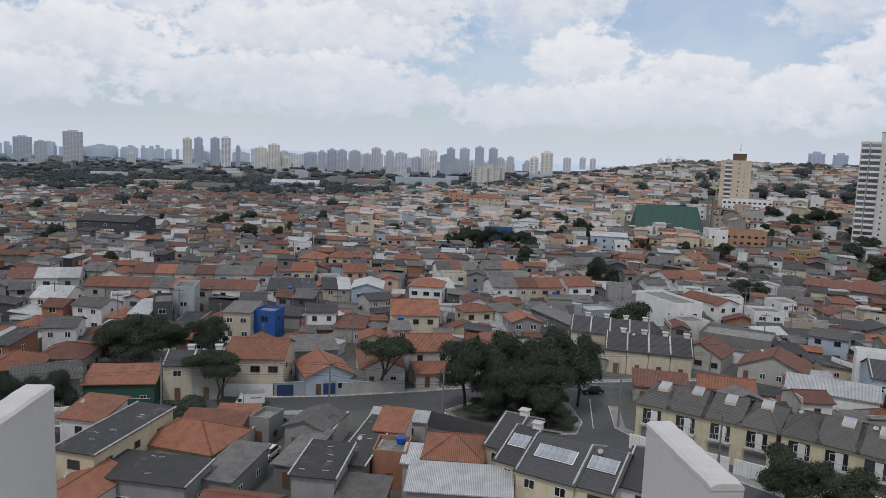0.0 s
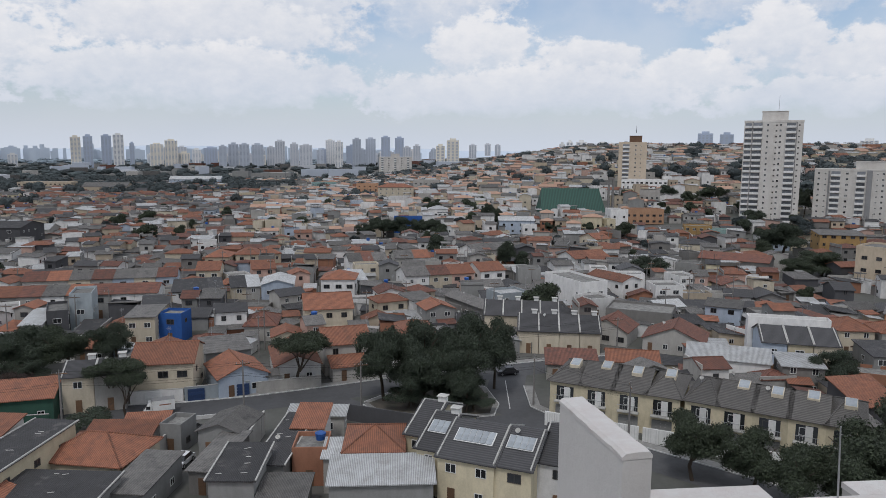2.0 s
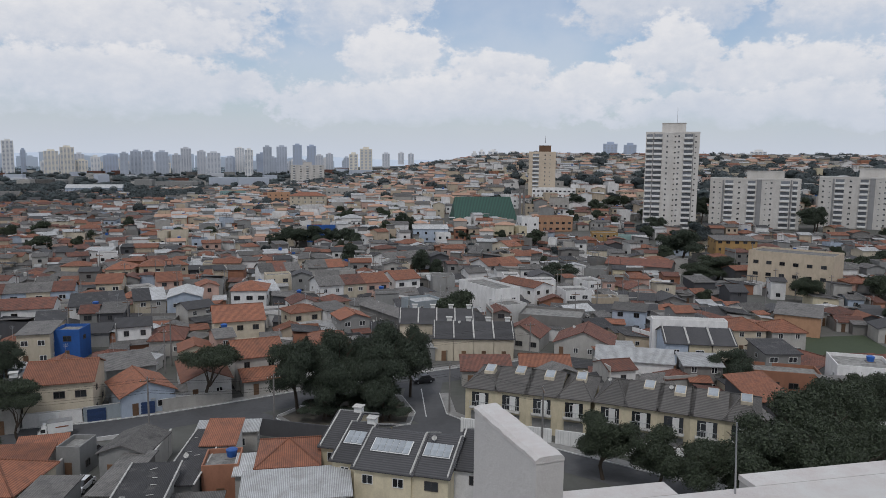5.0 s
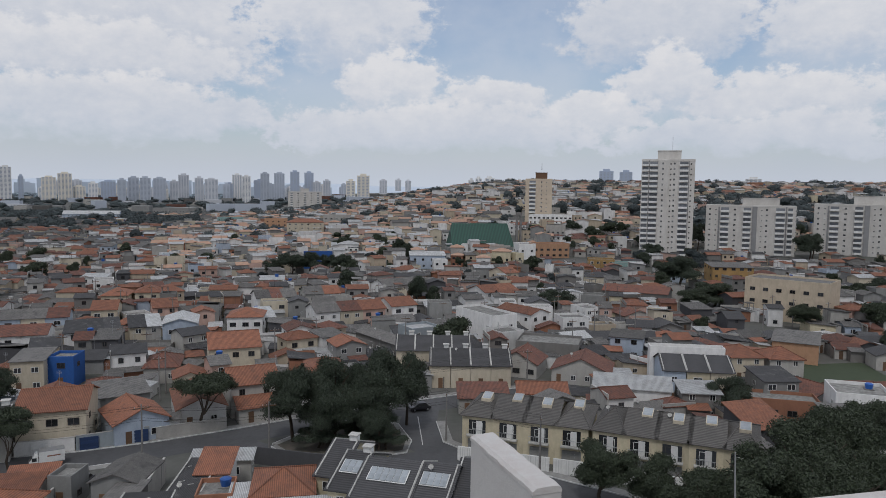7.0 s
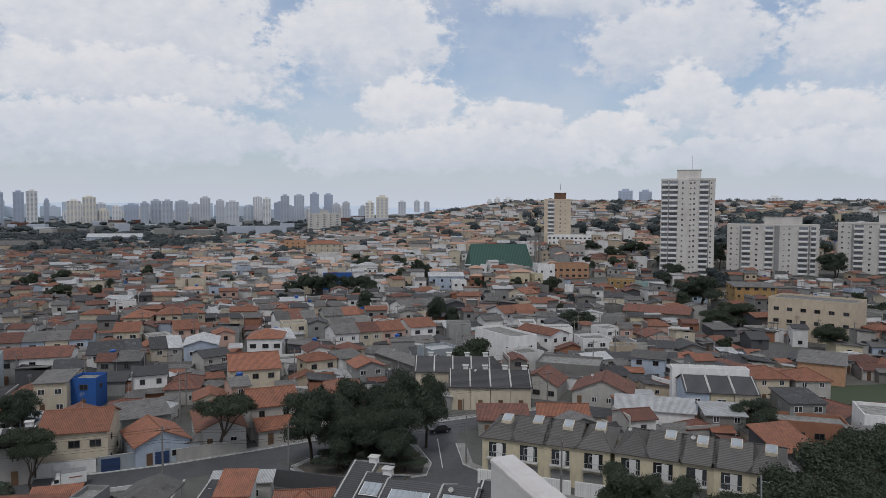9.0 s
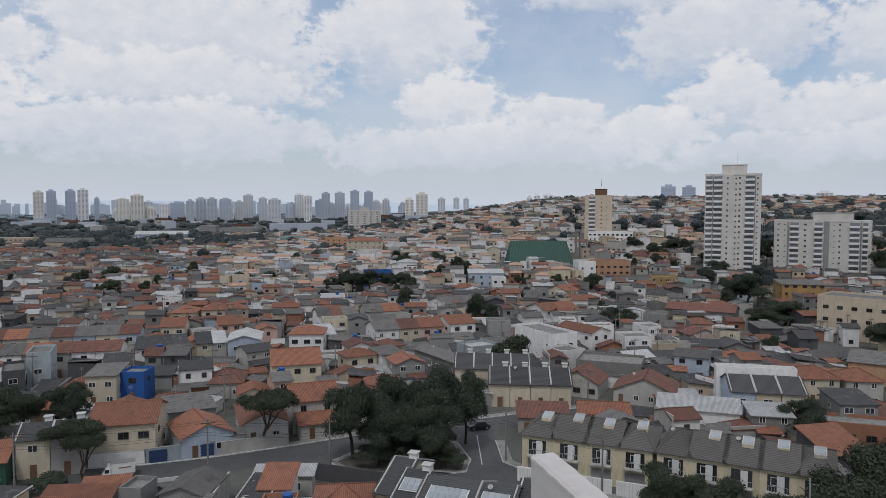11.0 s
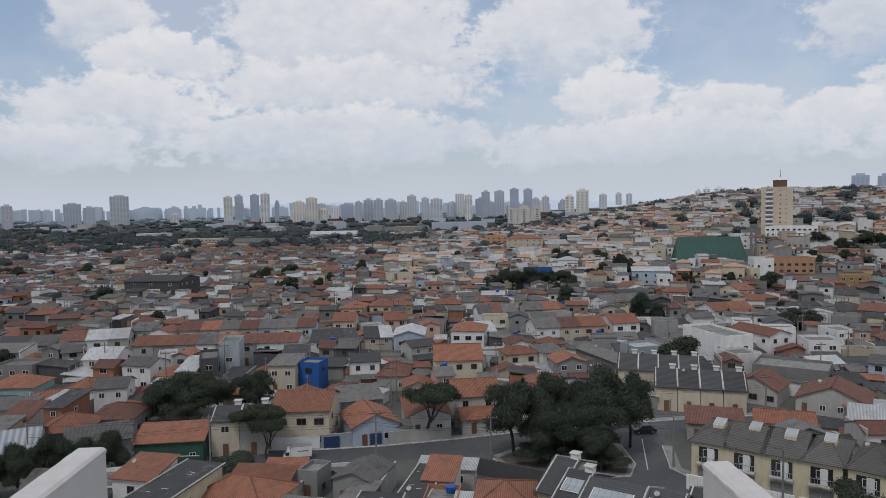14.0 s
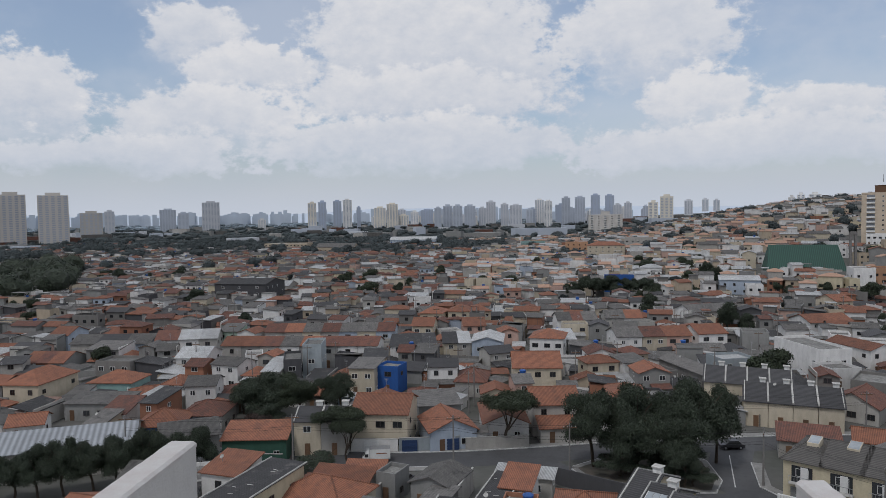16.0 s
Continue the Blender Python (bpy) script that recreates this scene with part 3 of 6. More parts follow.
def house(x, y, w, d, h, rot=0, roof="gable", tiles="terracotta", wall="white", ridge="x", rise=None, tank=False, gate=None,
          front=None, side=None, label=None, group="houses", low=0.0, dark_frames=None, name="house", skylights=0, chimney=False, coping=False, doors=True, annex=False):
    """A house with walls, roof, windows with panes, and on some a tank, gate or skylights. Front is its -y side."""
    claim(x, y, w, d, rot)
    z = ground_z(x, y) - low
    floors = max(1, round((h + low) / 3.0))
    rise = rise if rise is not None else (0.0 if roof == "flat" else (w if ridge == "y" and roof != "shed" else d) * (0.18 if roof != "shed" else 0.12))
    if label is None:
        label = f"{WALLS[wall][1]} house of {('one storey', 'two storeys', 'three storeys', 'four storeys')[min(3, floors - 1)]} with {ROOFS.get(tiles, 'grey tile')} roof"
    ob = thing(name, pose(x, y, z, 0, 0, rot), label, "house", group)
    g = Geo()
    wall_geo(g, w, d, h + low, roof, rise, "wall_" + wall, ridge == "y")
    part("wall", g, ob)
    g = Geo()
    if ridge == "y" and roof != "flat":
        roof_geo(g, d, w, roof, rise, "roof_" + tiles)
        rf = part("roof", g, ob, at=pose(0, 0, h + low, 0, 0, 90))
        rw, rd = d, w
    else:
        roof_geo(g, w, d, roof, rise, "roof_" + tiles)
        rf = part("roof", g, ob, at=pose(0, 0, h + low))
        rw, rd = w, d
    if roof == "shed" and tiles == "black" and math.hypot(x, y) < 120:
        ang = math.degrees(math.atan2(rise, d))
        for sx in (-1, 1):
            g = Geo()
            g.box(-0.09, 0.09, -d / 2 - 0.3, d / 2 + 0.3, 0, 0.16, "coping")
            part("roof_edge", g, rf, "pale mortar roof edge", pose(sx * (w / 2 + 0.3), 0, rise / 2 + 0.1, ang))
        for k in range(5):
            g = Geo()
            g.box(-RH.uniform(0.2, 0.5), RH.uniform(0.2, 0.5), -0.06, 0.06, 0, 0.03, "coping")
            part("mortar_patch", g, rf, at=pose(RH.uniform(-0.4, 0.4) * w, 0, rise / 2 + 0.17, ang) @ pose(0, RH.uniform(-0.4, 0.4) * d, 0, 0, 0, RH.uniform(-10, 30)))
    if roof in ("gable", "hip") and tiles in ("terracotta", "rust", "greytile") and math.hypot(x, y) < 170:
        ridge_caps(rf, rw, rd, roof, rise, "roof_" + tiles)
    dk = RH.random() < 0.45 if dark_frames is None else dark_frames
    nf = max(1, int(w / 2.9)) if front is None else front
    ns = max(1, int(d / 4.2)) if side is None else side
    sgn = 1 if x < 0 else -1
    for k in range(floors):
        zz = k * 3.0 + 0.95
        if zz + 1.2 > h + low:
            break
        ww = RH.choice((1.0, 1.3, 1.6))
        for i in range(nf):
            if k == 0 and (gate or i == 0) and doors:
                continue
            window(ob, (i + 0.5) * w / nf - w / 2 + RH.uniform(-0.2, 0.2), -d / 2 - 0.03, zz, 0, ww, 1.1, dk)
        for i in range(ns):
            if RH.random() < 0.8:
                window(ob, sgn * (w / 2 + 0.03), (i + 0.5) * d / ns - d / 2 + RH.uniform(-0.5, 0.5), zz, 90 * sgn, 1.0, 0.9, dk)
    if annex and roof != "flat" and RH.random() < 0.4:
        g = Geo()
        sx = RH.choice((-1, 1)) * (w / 2 + 0.12)
        g.box(sx - 0.1, sx + 0.1, -d / 2 - 0.4, d / 2 + 0.4, 0, h + RH.uniform(0.4, 1.0), "wall_" + RH.choice(("white", "offwhite", "grey")))
        part("party_wall", g, ob)
    if annex and RH.random() < 0.4:
        g = Geo()
        g.tube((0, 0, 0), (0, 0, 2.8 + rise), 0.03, 0.025, "steel", 5)
        for k in range(4):
            g.box(-0.4, 0.4, -0.015, 0.015, 2.2 + rise + k * 0.16, 2.22 + rise + k * 0.16, "steel")
        part("antenna", g, ob, "thin rooftop television antenna", pose(w * 0.15, 0, h))
    if math.hypot(x, y) < 175 and RH.random() < 0.12:
        def dish(gg):
            prof = [(0.02, 0.0), (0.18, 0.04), (0.32, 0.12)]
            for (r0, z0), (r1, z1) in zip(prof, prof[1:]):
                gg.tube((0, 0, z0), (0, 0, z1), r0, r1, "coping", 12, False)
            gg.tube((0, 0, 0.05), (0, 0, 0.5), 0.015, 0.015, "steel", 5)
            gg.tube((0, 0, 0.02), (0.0, -0.5, -0.42), 0.03, 0.03, "steel", 5)
        part("satellite_dish", shared("satellite_dish", dish), ob, "small grey satellite dish", pose(-w * 0.2, -d * 0.1, h + low + rise * 0.8 + 0.55, 50, 0, RH.uniform(-40, 40)))
    if annex and RH.random() < 0.5:
        g = Geo()
        g.box(-w / 2, w / 2, -0.08, 0.08, 0, RH.uniform(1.7, 2.6), "wall_" + RH.choice(("white", "offwhite", "grey", "block", "cream")))
        part("yard_wall", g, ob, at=pose(0, -d / 2 - 4.6, 0))
    if annex:
        aw, ad, ah = w * RH.uniform(0.45, 0.95), RH.uniform(2.0, 3.6), RH.uniform(2.5, 3.2)
        ax = RH.uniform(-0.5, 0.5) * (w - aw)
        g = Geo()
        g.box(-aw / 2, aw / 2, -ad, -0.04, 0, ah, "wall_" + RH.choice(("offwhite", "grey", "block", "brick", wall)))
        part("annex", g, ob, at=pose(ax, -d / 2, low))
        g = Geo()
        roof_geo(g, aw, ad, "shed", 0.45, "roof_" + RH.choice(("fibre", "fibre", "black", "terracotta", "rust", "metal")), 0.2, 0.08)
        part("annex_roof", g, ob, at=pose(ax, -d / 2 - ad / 2 - 0.25, ah + low))
    if doors:
        if gate:
            door(ob, -w / 4, -d / 2 - 0.03, 0, 0, min(2.8, w / 2.2), 2.3, gate, "garage_door")
        else:
            door(ob, -w / 2 + w / nf / 2, -d / 2 - 0.03)
    if tank:
        zt = h + low + (0.18 if roof == "flat" else rise * 0.55)
        g = Geo()
        g.box(-0.75, 0.75, -0.75, 0.75, -0.5, 0.12, "wall_block")
        part("tank_stand", g, ob, at=pose(w * 0.22, d * 0.2, zt))
        water_tank(ob, w * 0.22, d * 0.2, zt + 0.12)
    for i in range(skylights):
        g = Geo()
        g.box(-0.55, 0.55, -0.7, 0.7, -0.1, 0.28, "paint_white")
        g.box(-0.45, 0.45, -0.6, 0.6, 0.28, 0.31, "skylight")
        tilt = math.degrees(math.atan2(rise, d / 2)) if roof != "flat" else 0
        part("skylight", g, ob, "white framed roof skylight", pose((i + 0.5) * w / skylights - w / 2, -d * 0.22, h + low + rise * 0.56 + 0.1, tilt))
    if chimney:
        g = Geo()
        g.box(-0.5, 0.5, -0.5, 0.5, -1.2, 0.55, "paint_white")
        g.box(-0.65, 0.65, -0.65, 0.65, 0.55, 0.68, "coping")
        part("water_tank_housing", g, ob, "small white masonry tank housing", pose(w * 0.3, 0.4, h + low + rise + 0.2))
    if coping:
        for sx in (-1, 1):
            g = Geo()
            xw = sx * (w / 2 - 0.02)
            D = d / 2 + 0.15
            for y0, z0, y1, z1 in ((-D, 0.12, 0, rise + 0.12), (0, rise + 0.12, D, 0.12)):
                a = 0.08
                g.hull([(xw - a, y0, z0 - 0.3), (xw + a, y0, z0 - 0.3), (xw + a, y1, z1 - 0.3), (xw - a, y1, z1 - 0.3),
                        (xw - a, y0, z0 + 0.17), (xw + a, y0, z0 + 0.17), (xw + a, y1, z1 + 0.17), (xw - a, y1, z1 + 0.17)],
                       [(0, 3, 2, 1), (4, 5, 6, 7), (0, 1, 5, 4), (1, 2, 6, 5), (2, 3, 7, 6), (3, 0, 4, 7)], "coping")
            part("party_wall", g, ob, "white party wall coping", pose(0, 0, h + low))
    return ob


def fence_wall(line, h, mat, label, coping=True):
    """A masonry boundary wall along a line of corners."""
    g = Geo()
    for (x0, y0), (x1, y1) in zip(line, line[1:]):
        L = math.hypot(x1 - x0, y1 - y0)
        M = pose(x0, y0, 0, 0, 0, math.degrees(math.atan2(y1 - y0, x1 - x0)))
        g.box(0, L, -0.09, 0.09, 0, h, mat, M)
        if coping:
            g.box(-0.05, L + 0.05, -0.13, 0.13, h, h + 0.08, "coping", M)
    return tagged(part("boundary_wall", g), label, "wall", "boundary walls")


# near block between the camera and the main street
house(-33.8, 87.0, 11.0, 8.5, 3.6, -14, "hip", "terracotta", "cream", rise=2.1)
house(-41.2, 82.0, 5.2, 14.6, 6.0, -12, "shed", "black", "yellow", rise=0.5, label="yellow plastered two storey house with blackened flat sheet roof")
house(-47.1, 87.5, 5.6, 5.9, 6.0, -8, "shed", "terracotta", "white", rise=1.1)
house(-34.4, 75.7, 11.8, 6.0, 4.0, -8, "shed", "black", "grey", rise=0.4)
house(-40.3, 72.0, 6.0, 8.5, 3.5, -10, "gable", "terracotta", "white", "y")
house(-26.3, 80.3, 4.3, 9.6, 3.2, -10, "shed", "fibre", "grey", rise=0.5)
house(-19.4, 94.6, 5.9, 7.0, 3.6, -14, "gable", "fibre", "grey", "y", name="shed", label="grey rendered shed with fibre-cement gable roof")
house(-19.0, 86.0, 3.3, 10.5, 3.0, -12, "shed", "fibre", "block", rise=0.6, name="shed", label="low block shed with long fibre-cement sheet roof")
house(-15.0, 78.1, 4.9, 8.5, 5.0, -5, "shed", "black", "grey", rise=0.5)
house(-11.0, 87.4, 3.4, 15.5, 4.0, -9, "shed", "black", "grey", rise=0.3)
house(-7.6, 84.6, 4.2, 5.0, 4.2, -3, "flat", "concrete", "brick", tank=True)
house(-8.2, 92.0, 3.9, 5.4, 4.6, -8, "shed", "terracotta", "white", rise=1.2)
house(0.2, 84.3, 7.0, 8.2, 5.0, -3, "hip", "terracotta", "beige", rise=1.6)
house(0.9, 76.6, 11.5, 5.6, 4.0, -2, "shed", "metal", "grey", rise=0.8, name="shed", label="workshop with pale corrugated metal sheet roof")
house(-4.6, 82.5, 2.4, 5.0, 4.4, -3, "shed", "metal", "offwhite", rise=0.3)
house(-26.5, 95.2, 3.0, 4.2, 3.4, -14, "flat", "concrete", "grey", name="shed", label="small grey rendered flat-roofed outbuilding")
house(-31.5, 98.3, 5.6, 2.6, 2.7, 4, "shed", "terracotta", "offwhite", rise=0.7, name="shed", label="lean-to with orange tile roof beside the street")
house(-33.5, 94.2, 8.5, 3.0, 3.0, -4, "shed", "terracotta", "offwhite", rise=0.8)
house(-8.0, 99.2, 8.0, 3.0, 3.0, -6, "shed", "metal", "offwhite", rise=0.4)
house(-54.5, 80.0, 5.6, 9.0, 5.6, -8, "flat", "concrete", "grey", tank=True)
house(-60.0, 76.0, 6.0, 9.0, 4.0, -5, "gable", "terracotta", "cream")
house(-50.0, 71.0, 7.0, 8.0, 4.0, -8, "gable", "rust", "offwhite", "y")
house(-9.8, 74.6, 5.0, 6.4, 3.2, -4, "shed", "fibre", "block", rise=0.4)
house(-22.5, 70.5, 7.5, 6.0, 3.0, -8, "gable", "terracotta", "white")
house(-12.0, 67.5, 8.0, 5.0, 3.0, -4, "gable", "terracotta", "white")
DR = radians(-28)
for i, (along, back, w, chim, panels) in enumerate(((-4.7, 4.5, 3.0, True, 0), (-1.6, 1.2, 3.2, True, 3), (3.4, 0.0, 6.8, False, 6), (8.9, 0.3, 4.2, False, 4), (13.3, 3.0, 4.6, False, 0))):   # yellow townhouses, stepped along the slope
    px = 7.3 + along * math.cos(DR) - (6 + back) * math.sin(DR)
    py = 76.8 + along * math.sin(DR) + (6 + back) * math.cos(DR)
    house(px, py, w, 12.0, 5.7, -28, "gable", "slate", "white" if i == 4 else "yellow", rise=2.3, coping=True, chimney=chim, side=2, front=max(1, int(w / 3)),
          group="dark roofed townhouses", label="pale yellow townhouse with dark tiled roof and white coping")
    if panels:
        cx, cy = px + 2.6 * math.sin(DR), py - 2.6 * math.cos(DR)
        ob = thing("solar_collector", pose(cx, cy, 7.28, 0, 0, -28) @ pose(0, 0, 0, 21), "pale glazed solar water collector on the dark roof", "solar collector", "solar collectors")
        g = Geo()
        g.box(-panels * 0.38 - 0.1, panels * 0.38 + 0.1, -1.1, 1.1, -0.06, 0.0, "frame_white")
        part("frame", g, ob)
        for k in range(panels):
            part("panel", shared("collector_panel", lambda gg: gg.box(-0.35, 0.35, -1.0, 1.0, 0, 0.09, "skylight")), ob, at=pose((k - panels / 2 + 0.5) * 0.76, 0, 0))

# far side of the main street
house(-23.4, 120.3, 8.2, 10.0, 3.4, 24, "gable", "terracotta", "paleblue", "y", rise=1.9, label="pale blue gabled house with orange tile roof behind a grey wall")
house(-34.4, 119.6, 9.6, 11.6, 6.3, 5, "gable", "terracotta", "cream", rise=2.0, tank=False, dark_frames=True)
for i in range(2):
    house(-41.6 - i * 4.4, 114.8 - i * 0.9, 4.4, 9.0, 5.8, 11, "gable", "slate", ("offwhite", "cream")[i], rise=1.3, coping=True, chimney=True, group="grey roofed townhouses")
house(-14.4, 127.5, 7.8, 13.5, 3.5, 12, "gable", "terracotta", "white", "y", rise=1.6)
house(-5.6, 130.4, 8.4, 9.5, 5.8, 13, "gable", "terracotta", "offwhite", rise=2.0)
house(-3.6, 124.0, 8.1, 3.6, 2.8, 14, "shed", "terracotta", "offwhite", rise=1.1, name="porch", label="low tiled porch roof along the street")
house(-27.9, 133.0, 8.0, 9.0, 4.0, 20, "shed", "fibre", "grey", rise=0.7)
house(-18.2, 119.5, 3.4, 4.0, 2.7, 13, "gable", "fibre", "white", rise=0.6, gate="frame_white")
house(-53.0, 107.6, 10.4, 6.0, 4.0, 12, "shed", "terracotta", "green", rise=1.3, dark_frames=False, label="dark green painted house with orange tile lean-to roof")
house(-64.4, 105.4, 9.0, 10.5, 5.0, 33, "gable", "fibre", "grey", rise=1.3)
house(-74.0, 113.5, 8.0, 8.5, 3.8, 18, "hip", "terracotta", "blue", rise=2.0)
house(-70.0, 121.5, 8.0, 8.5, 3.6, 10, "hip", "rust", "offwhite", rise=1.8)
house(-87.9, 95.9, 34.0, 12.0, 4.6, 29, "gable", "zinc", "offwhite", rise=1.8, front=6, side=0, name="warehouse", label="long warehouse with pale corrugated sheet roof")
house(-114.5, 131.0, 8.0, 13.0, 6.2, 4, "hip", "terracotta", "cream", "y", rise=2.2, side=3, front=2, dark_frames=True)
house(-102.9, 141.0, 10.0, 8.4, 4.0, 6, "hip", "terracotta", "teal", rise=1.9)
house(-96.0, 126.0, 12.0, 7.0, 3.4, 8, "shed", "fibre", "grey", rise=0.6)
house(-88.0, 121.0, 5.0, 8.0, 3.2, 8, "shed", "rust", "white", rise=1.4)
fence_wall([(-30.4, 113.4), (-20.5, 116.1)], 2.4, "wall_greyblue", "pale blue-grey street wall beside the pavement")
fence_wall([(-38.6, 112.6), (-30.6, 113.6)], 2.2, "wall_white", "white street wall with closed garage doors")
fence_wall([(-19.5, 116.3), (-9.0, 119.6)], 2.0, "wall_offwhite", "off-white street wall beside the pavement")
fence_wall([(-27.3, 98.0), (-28.6, 84.0)], 2.6, "wall_offwhite", "stained white yard wall")
fence_wall([(-15.6, 99.0), (-17.6, 82.0)], 3.4, "wall_offwhite", "tall stained white yard wall")
fence_wall([(-4.0, 103.4), (2.4, 100.0), (8.0, 97.2)], 2.6, "wall_dark", "dark slatted street fence on a low wall", False)
fence_wall([(-62.0, 103.0), (-47.5, 104.6)], 1.8, "wall_green", "dark green street wall")
fence_wall([(-46.5, 111.0), (-39.2, 112.4)], 1.5, "wall_offwhite", "low white wall with railings")
for gx, gy, gm, lab in ((-28.6, 113.75, "navy", "closed blue sheet metal gate"), (-35.0, 113.0, "frame_white", "closed white panelled garage gate"), (-21.8, 115.6, "navy", "closed blue sheet metal gate")):
    tagged(door(None, gx, gy - 0.12, 0, 14, 2.6, 2.1, gm, "gate"), lab, "gate", "street gates")

# long townhouse row with grey tile roofs, balconies and roof lights
ROW_LINES = ((26.8, 101.7, -31, 4, 4.75), (43.6, 91.6, -36, 5, 4.4))   # start of the front eave, turn, units, unit width
for i, (ox, oy, turn, k, unit) in enumerate((ox, oy, turn, k, unit) for ox, oy, turn, n, unit in ROW_LINES for k in range(n)):
    a = radians(turn)
    px = ox + (k + 0.5) * unit * math.cos(a) - 6.2 * math.sin(a)
    py = oy + (k + 0.5) * unit * math.sin(a) + 6.2 * math.cos(a)
    ob = house(px, py, unit, 12.0, 6.0, turn, "gable" if 0 < k < 3 or (k == 3 and i > 3) else "hip", "greytile", "yellow", rise=1.9, front=1, side=0, doors=False,
               group="townhouses with balconies", label="cream townhouse with grey tiled roof and railed balcony")
    g = Geo()
    g.box(-1.5, 1.5, -6.9, -6.0, 3.0, 3.16, "coping")
    part("balcony", g, ob)
    g = Geo()
    g.box(-1.5, 1.5, -6.89, -6.83, 4.08, 4.14, "steel")
    rail = part("railing", g, ob)
    for b in range(9):
        part("baluster", shared("baluster", lambda gg: gg.box(-0.015, 0.015, -0.02, 0.02, 0, 0.92, "steel")), rail, at=pose(-1.48 + b * 0.37, -6.86, 3.16))
    part("balcony_door", shared("balcony_pane", lambda gg: gg.box(-1.3, 1.3, -0.05, 0.03, 0, 2.2, "pane")), ob, at=pose(0, -6.02, 3.16))
    door(ob, 0.0, -6.03, 0.0, 0, 2.8, 2.4, "wall_grey", "garage_door")
    door(ob, 0.3, -6.09, 3.18, 0, 0.9, 2.1, "frame_white", "curtain_panel")
    if i != 4:
        g = Geo()
        g.hull([(-0.9, -1.2, -0.6), (0.9, -1.2, -0.6), (0.9, 1.4, -0.6), (-0.9, 1.4, -0.6), (-0.9, -1.2, 0.25), (0.9, -1.2, 0.25), (0.9, 1.4, 0.9), (-0.9, 1.4, 0.9)],
               [(0, 3, 2, 1), (4, 5, 6, 7), (0, 1, 5, 4), (1, 2, 6, 5), (2, 3, 7, 6), (3, 0, 4, 7)], "wall_cream")
        g.hull([(-0.78, -1.1, 0.31), (0.78, -1.1, 0.31), (0.78, 1.3, 0.91), (-0.78, 1.3, 0.91)], [(0, 1, 2, 3)], "skylight")
        part("roof_light", g, ob, "cream dormer box with glazed roof light", pose(0.4, -1.4 + 0.7 * (i % 2), 7.55) @ Matrix.Diagonal((0.85, 0.85, 0.8, 1)))
    g = Geo()
    g.box(-2.1, 2.1, -0.08, 0.08, 0, 2.2, "paint_white")
    gate_ob = part("street_gate", g, ob, "white slatted street gate", pose(0, -9.2, 0))
    for b in range(12):
        part("slat", shared("gate_slat", lambda gg: gg.box(0, 0.14, -0.12, -0.085, 0.15, 2.1, "frame_white")), gate_ob, at=pose(-2.1 + b * 0.36, 0, 0))
house(63.2, 116.8, 13.6, 4.6, 4.6, -27, "shed", "metal", "white", front=5, rise=1.3, label="long white painted building with sloping white sheet roof")
for i, wc in enumerate(("paleblue", "yellow", "cream")):
    house(75.5 + i * 4.1, 124.5 - i * 1.5, 4.2, 11.0, 6.2, -21, "gable", "slate", wc, rise=2.0, coping=True, group="gabled townhouses")
# windowless house block serving as the long white wall behind the gabled row
house(82.1, 129.5, 15.0, 3.0, 7.8, -21, "flat", "concrete", "white", front=0, side=0, doors=False)
house(74.8, 97.0, 7.2, 7.0, 3.6, 4, "shed", "terracotta", "dark", rise=2.2)
house(90.0, 93.0, 9.0, 8.0, 4.6, -20, "shed", "fibre", "white", rise=0.8)
house(88.0, 108.0, 12.0, 6.0, 3.2, -28, "flat", "concrete", "brick")
house(98.0, 101.0, 9.0, 9.0, 6.0, -30, "flat", "concrete", "white", tank=True)
for i in range(4):
    house(32.5 + i * 4.0, 142.0 - i * 0.9, 4.0, 10.0, 4.7, -12, "gable", "slate", "cream", rise=2.4, coping=True, chimney=True, group="cream gabled townhouses")
for i in range(4):
    house(27.5 + i * 4.0, 155.0 - i * 0.9, 4.0, 9.0, 5.0, -12, "gable", "slate", "cream", rise=2.4, coping=True, chimney=True, group="cream gabled townhouses")
house(54.6, 183.6, 8.0, 18.0, 7.0, 17.7, "flat", "concrete", "white")
house(56.0, 170.6, 7.0, 7.0, 4.2, 17.7, "flat", "concrete", "white")
house(68.0, 191.0, 7.0, 14.0, 6.0, 24, "gable", "terracotta", "white", "y")
house(36.0, 122.0, 9.0, 6.0, 3.0, -12, "shed", "rust", "offwhite", rise=1.2)
house(47.0, 121.0, 9.0, 7.0, 3.6, -16, "gable", "terracotta", "white")
house(63.0, 138.0, 12.0, 10.0, 3.0, -30, "gable", "rust", "offwhite", "y", rise=2.6)
house(52.0, 146.0, 9.0, 9.0, 3.2, -35, "gable", "rust", "offwhite", "y", rise=2.4)
house(98.0, 134.0, 7.0, 9.0, 5.4, -12, "hip", "terracotta", "cream", rise=1.8)
house(105.5, 130.5, 7.0, 8.0, 5.4, -16, "hip", "terracotta", "offwhite", rise=1.8)
house(123.5, 147.1, 10.0, 12.1, 4.9, -42, "shed", "fibre", "orange", front=1, rise=0.9)
ob = house(161.0, 195.0, 25.0, 14.0, 12.6, -54, "flat", "concrete", "beige", front=0, side=0, doors=False, name="apartment_building", label="large beige rendered three storey building with flat roof")
for fl in range(3):
    for k in range(6):
        window(ob, -10 + k * 4.0, -7.03, 1.6 + fl * 3.8, 0, 1.6, 1.1, True)
    for k in range(3):
        window(ob, -12.53, -4.5 + k * 4.5, 1.6 + fl * 3.8, -90, 1.6, 1.1, True)
house(184.6, 262.0, 16.4, 14.0, 8.2, -20, "shed", "fibre", "ochre", rise=0.8)
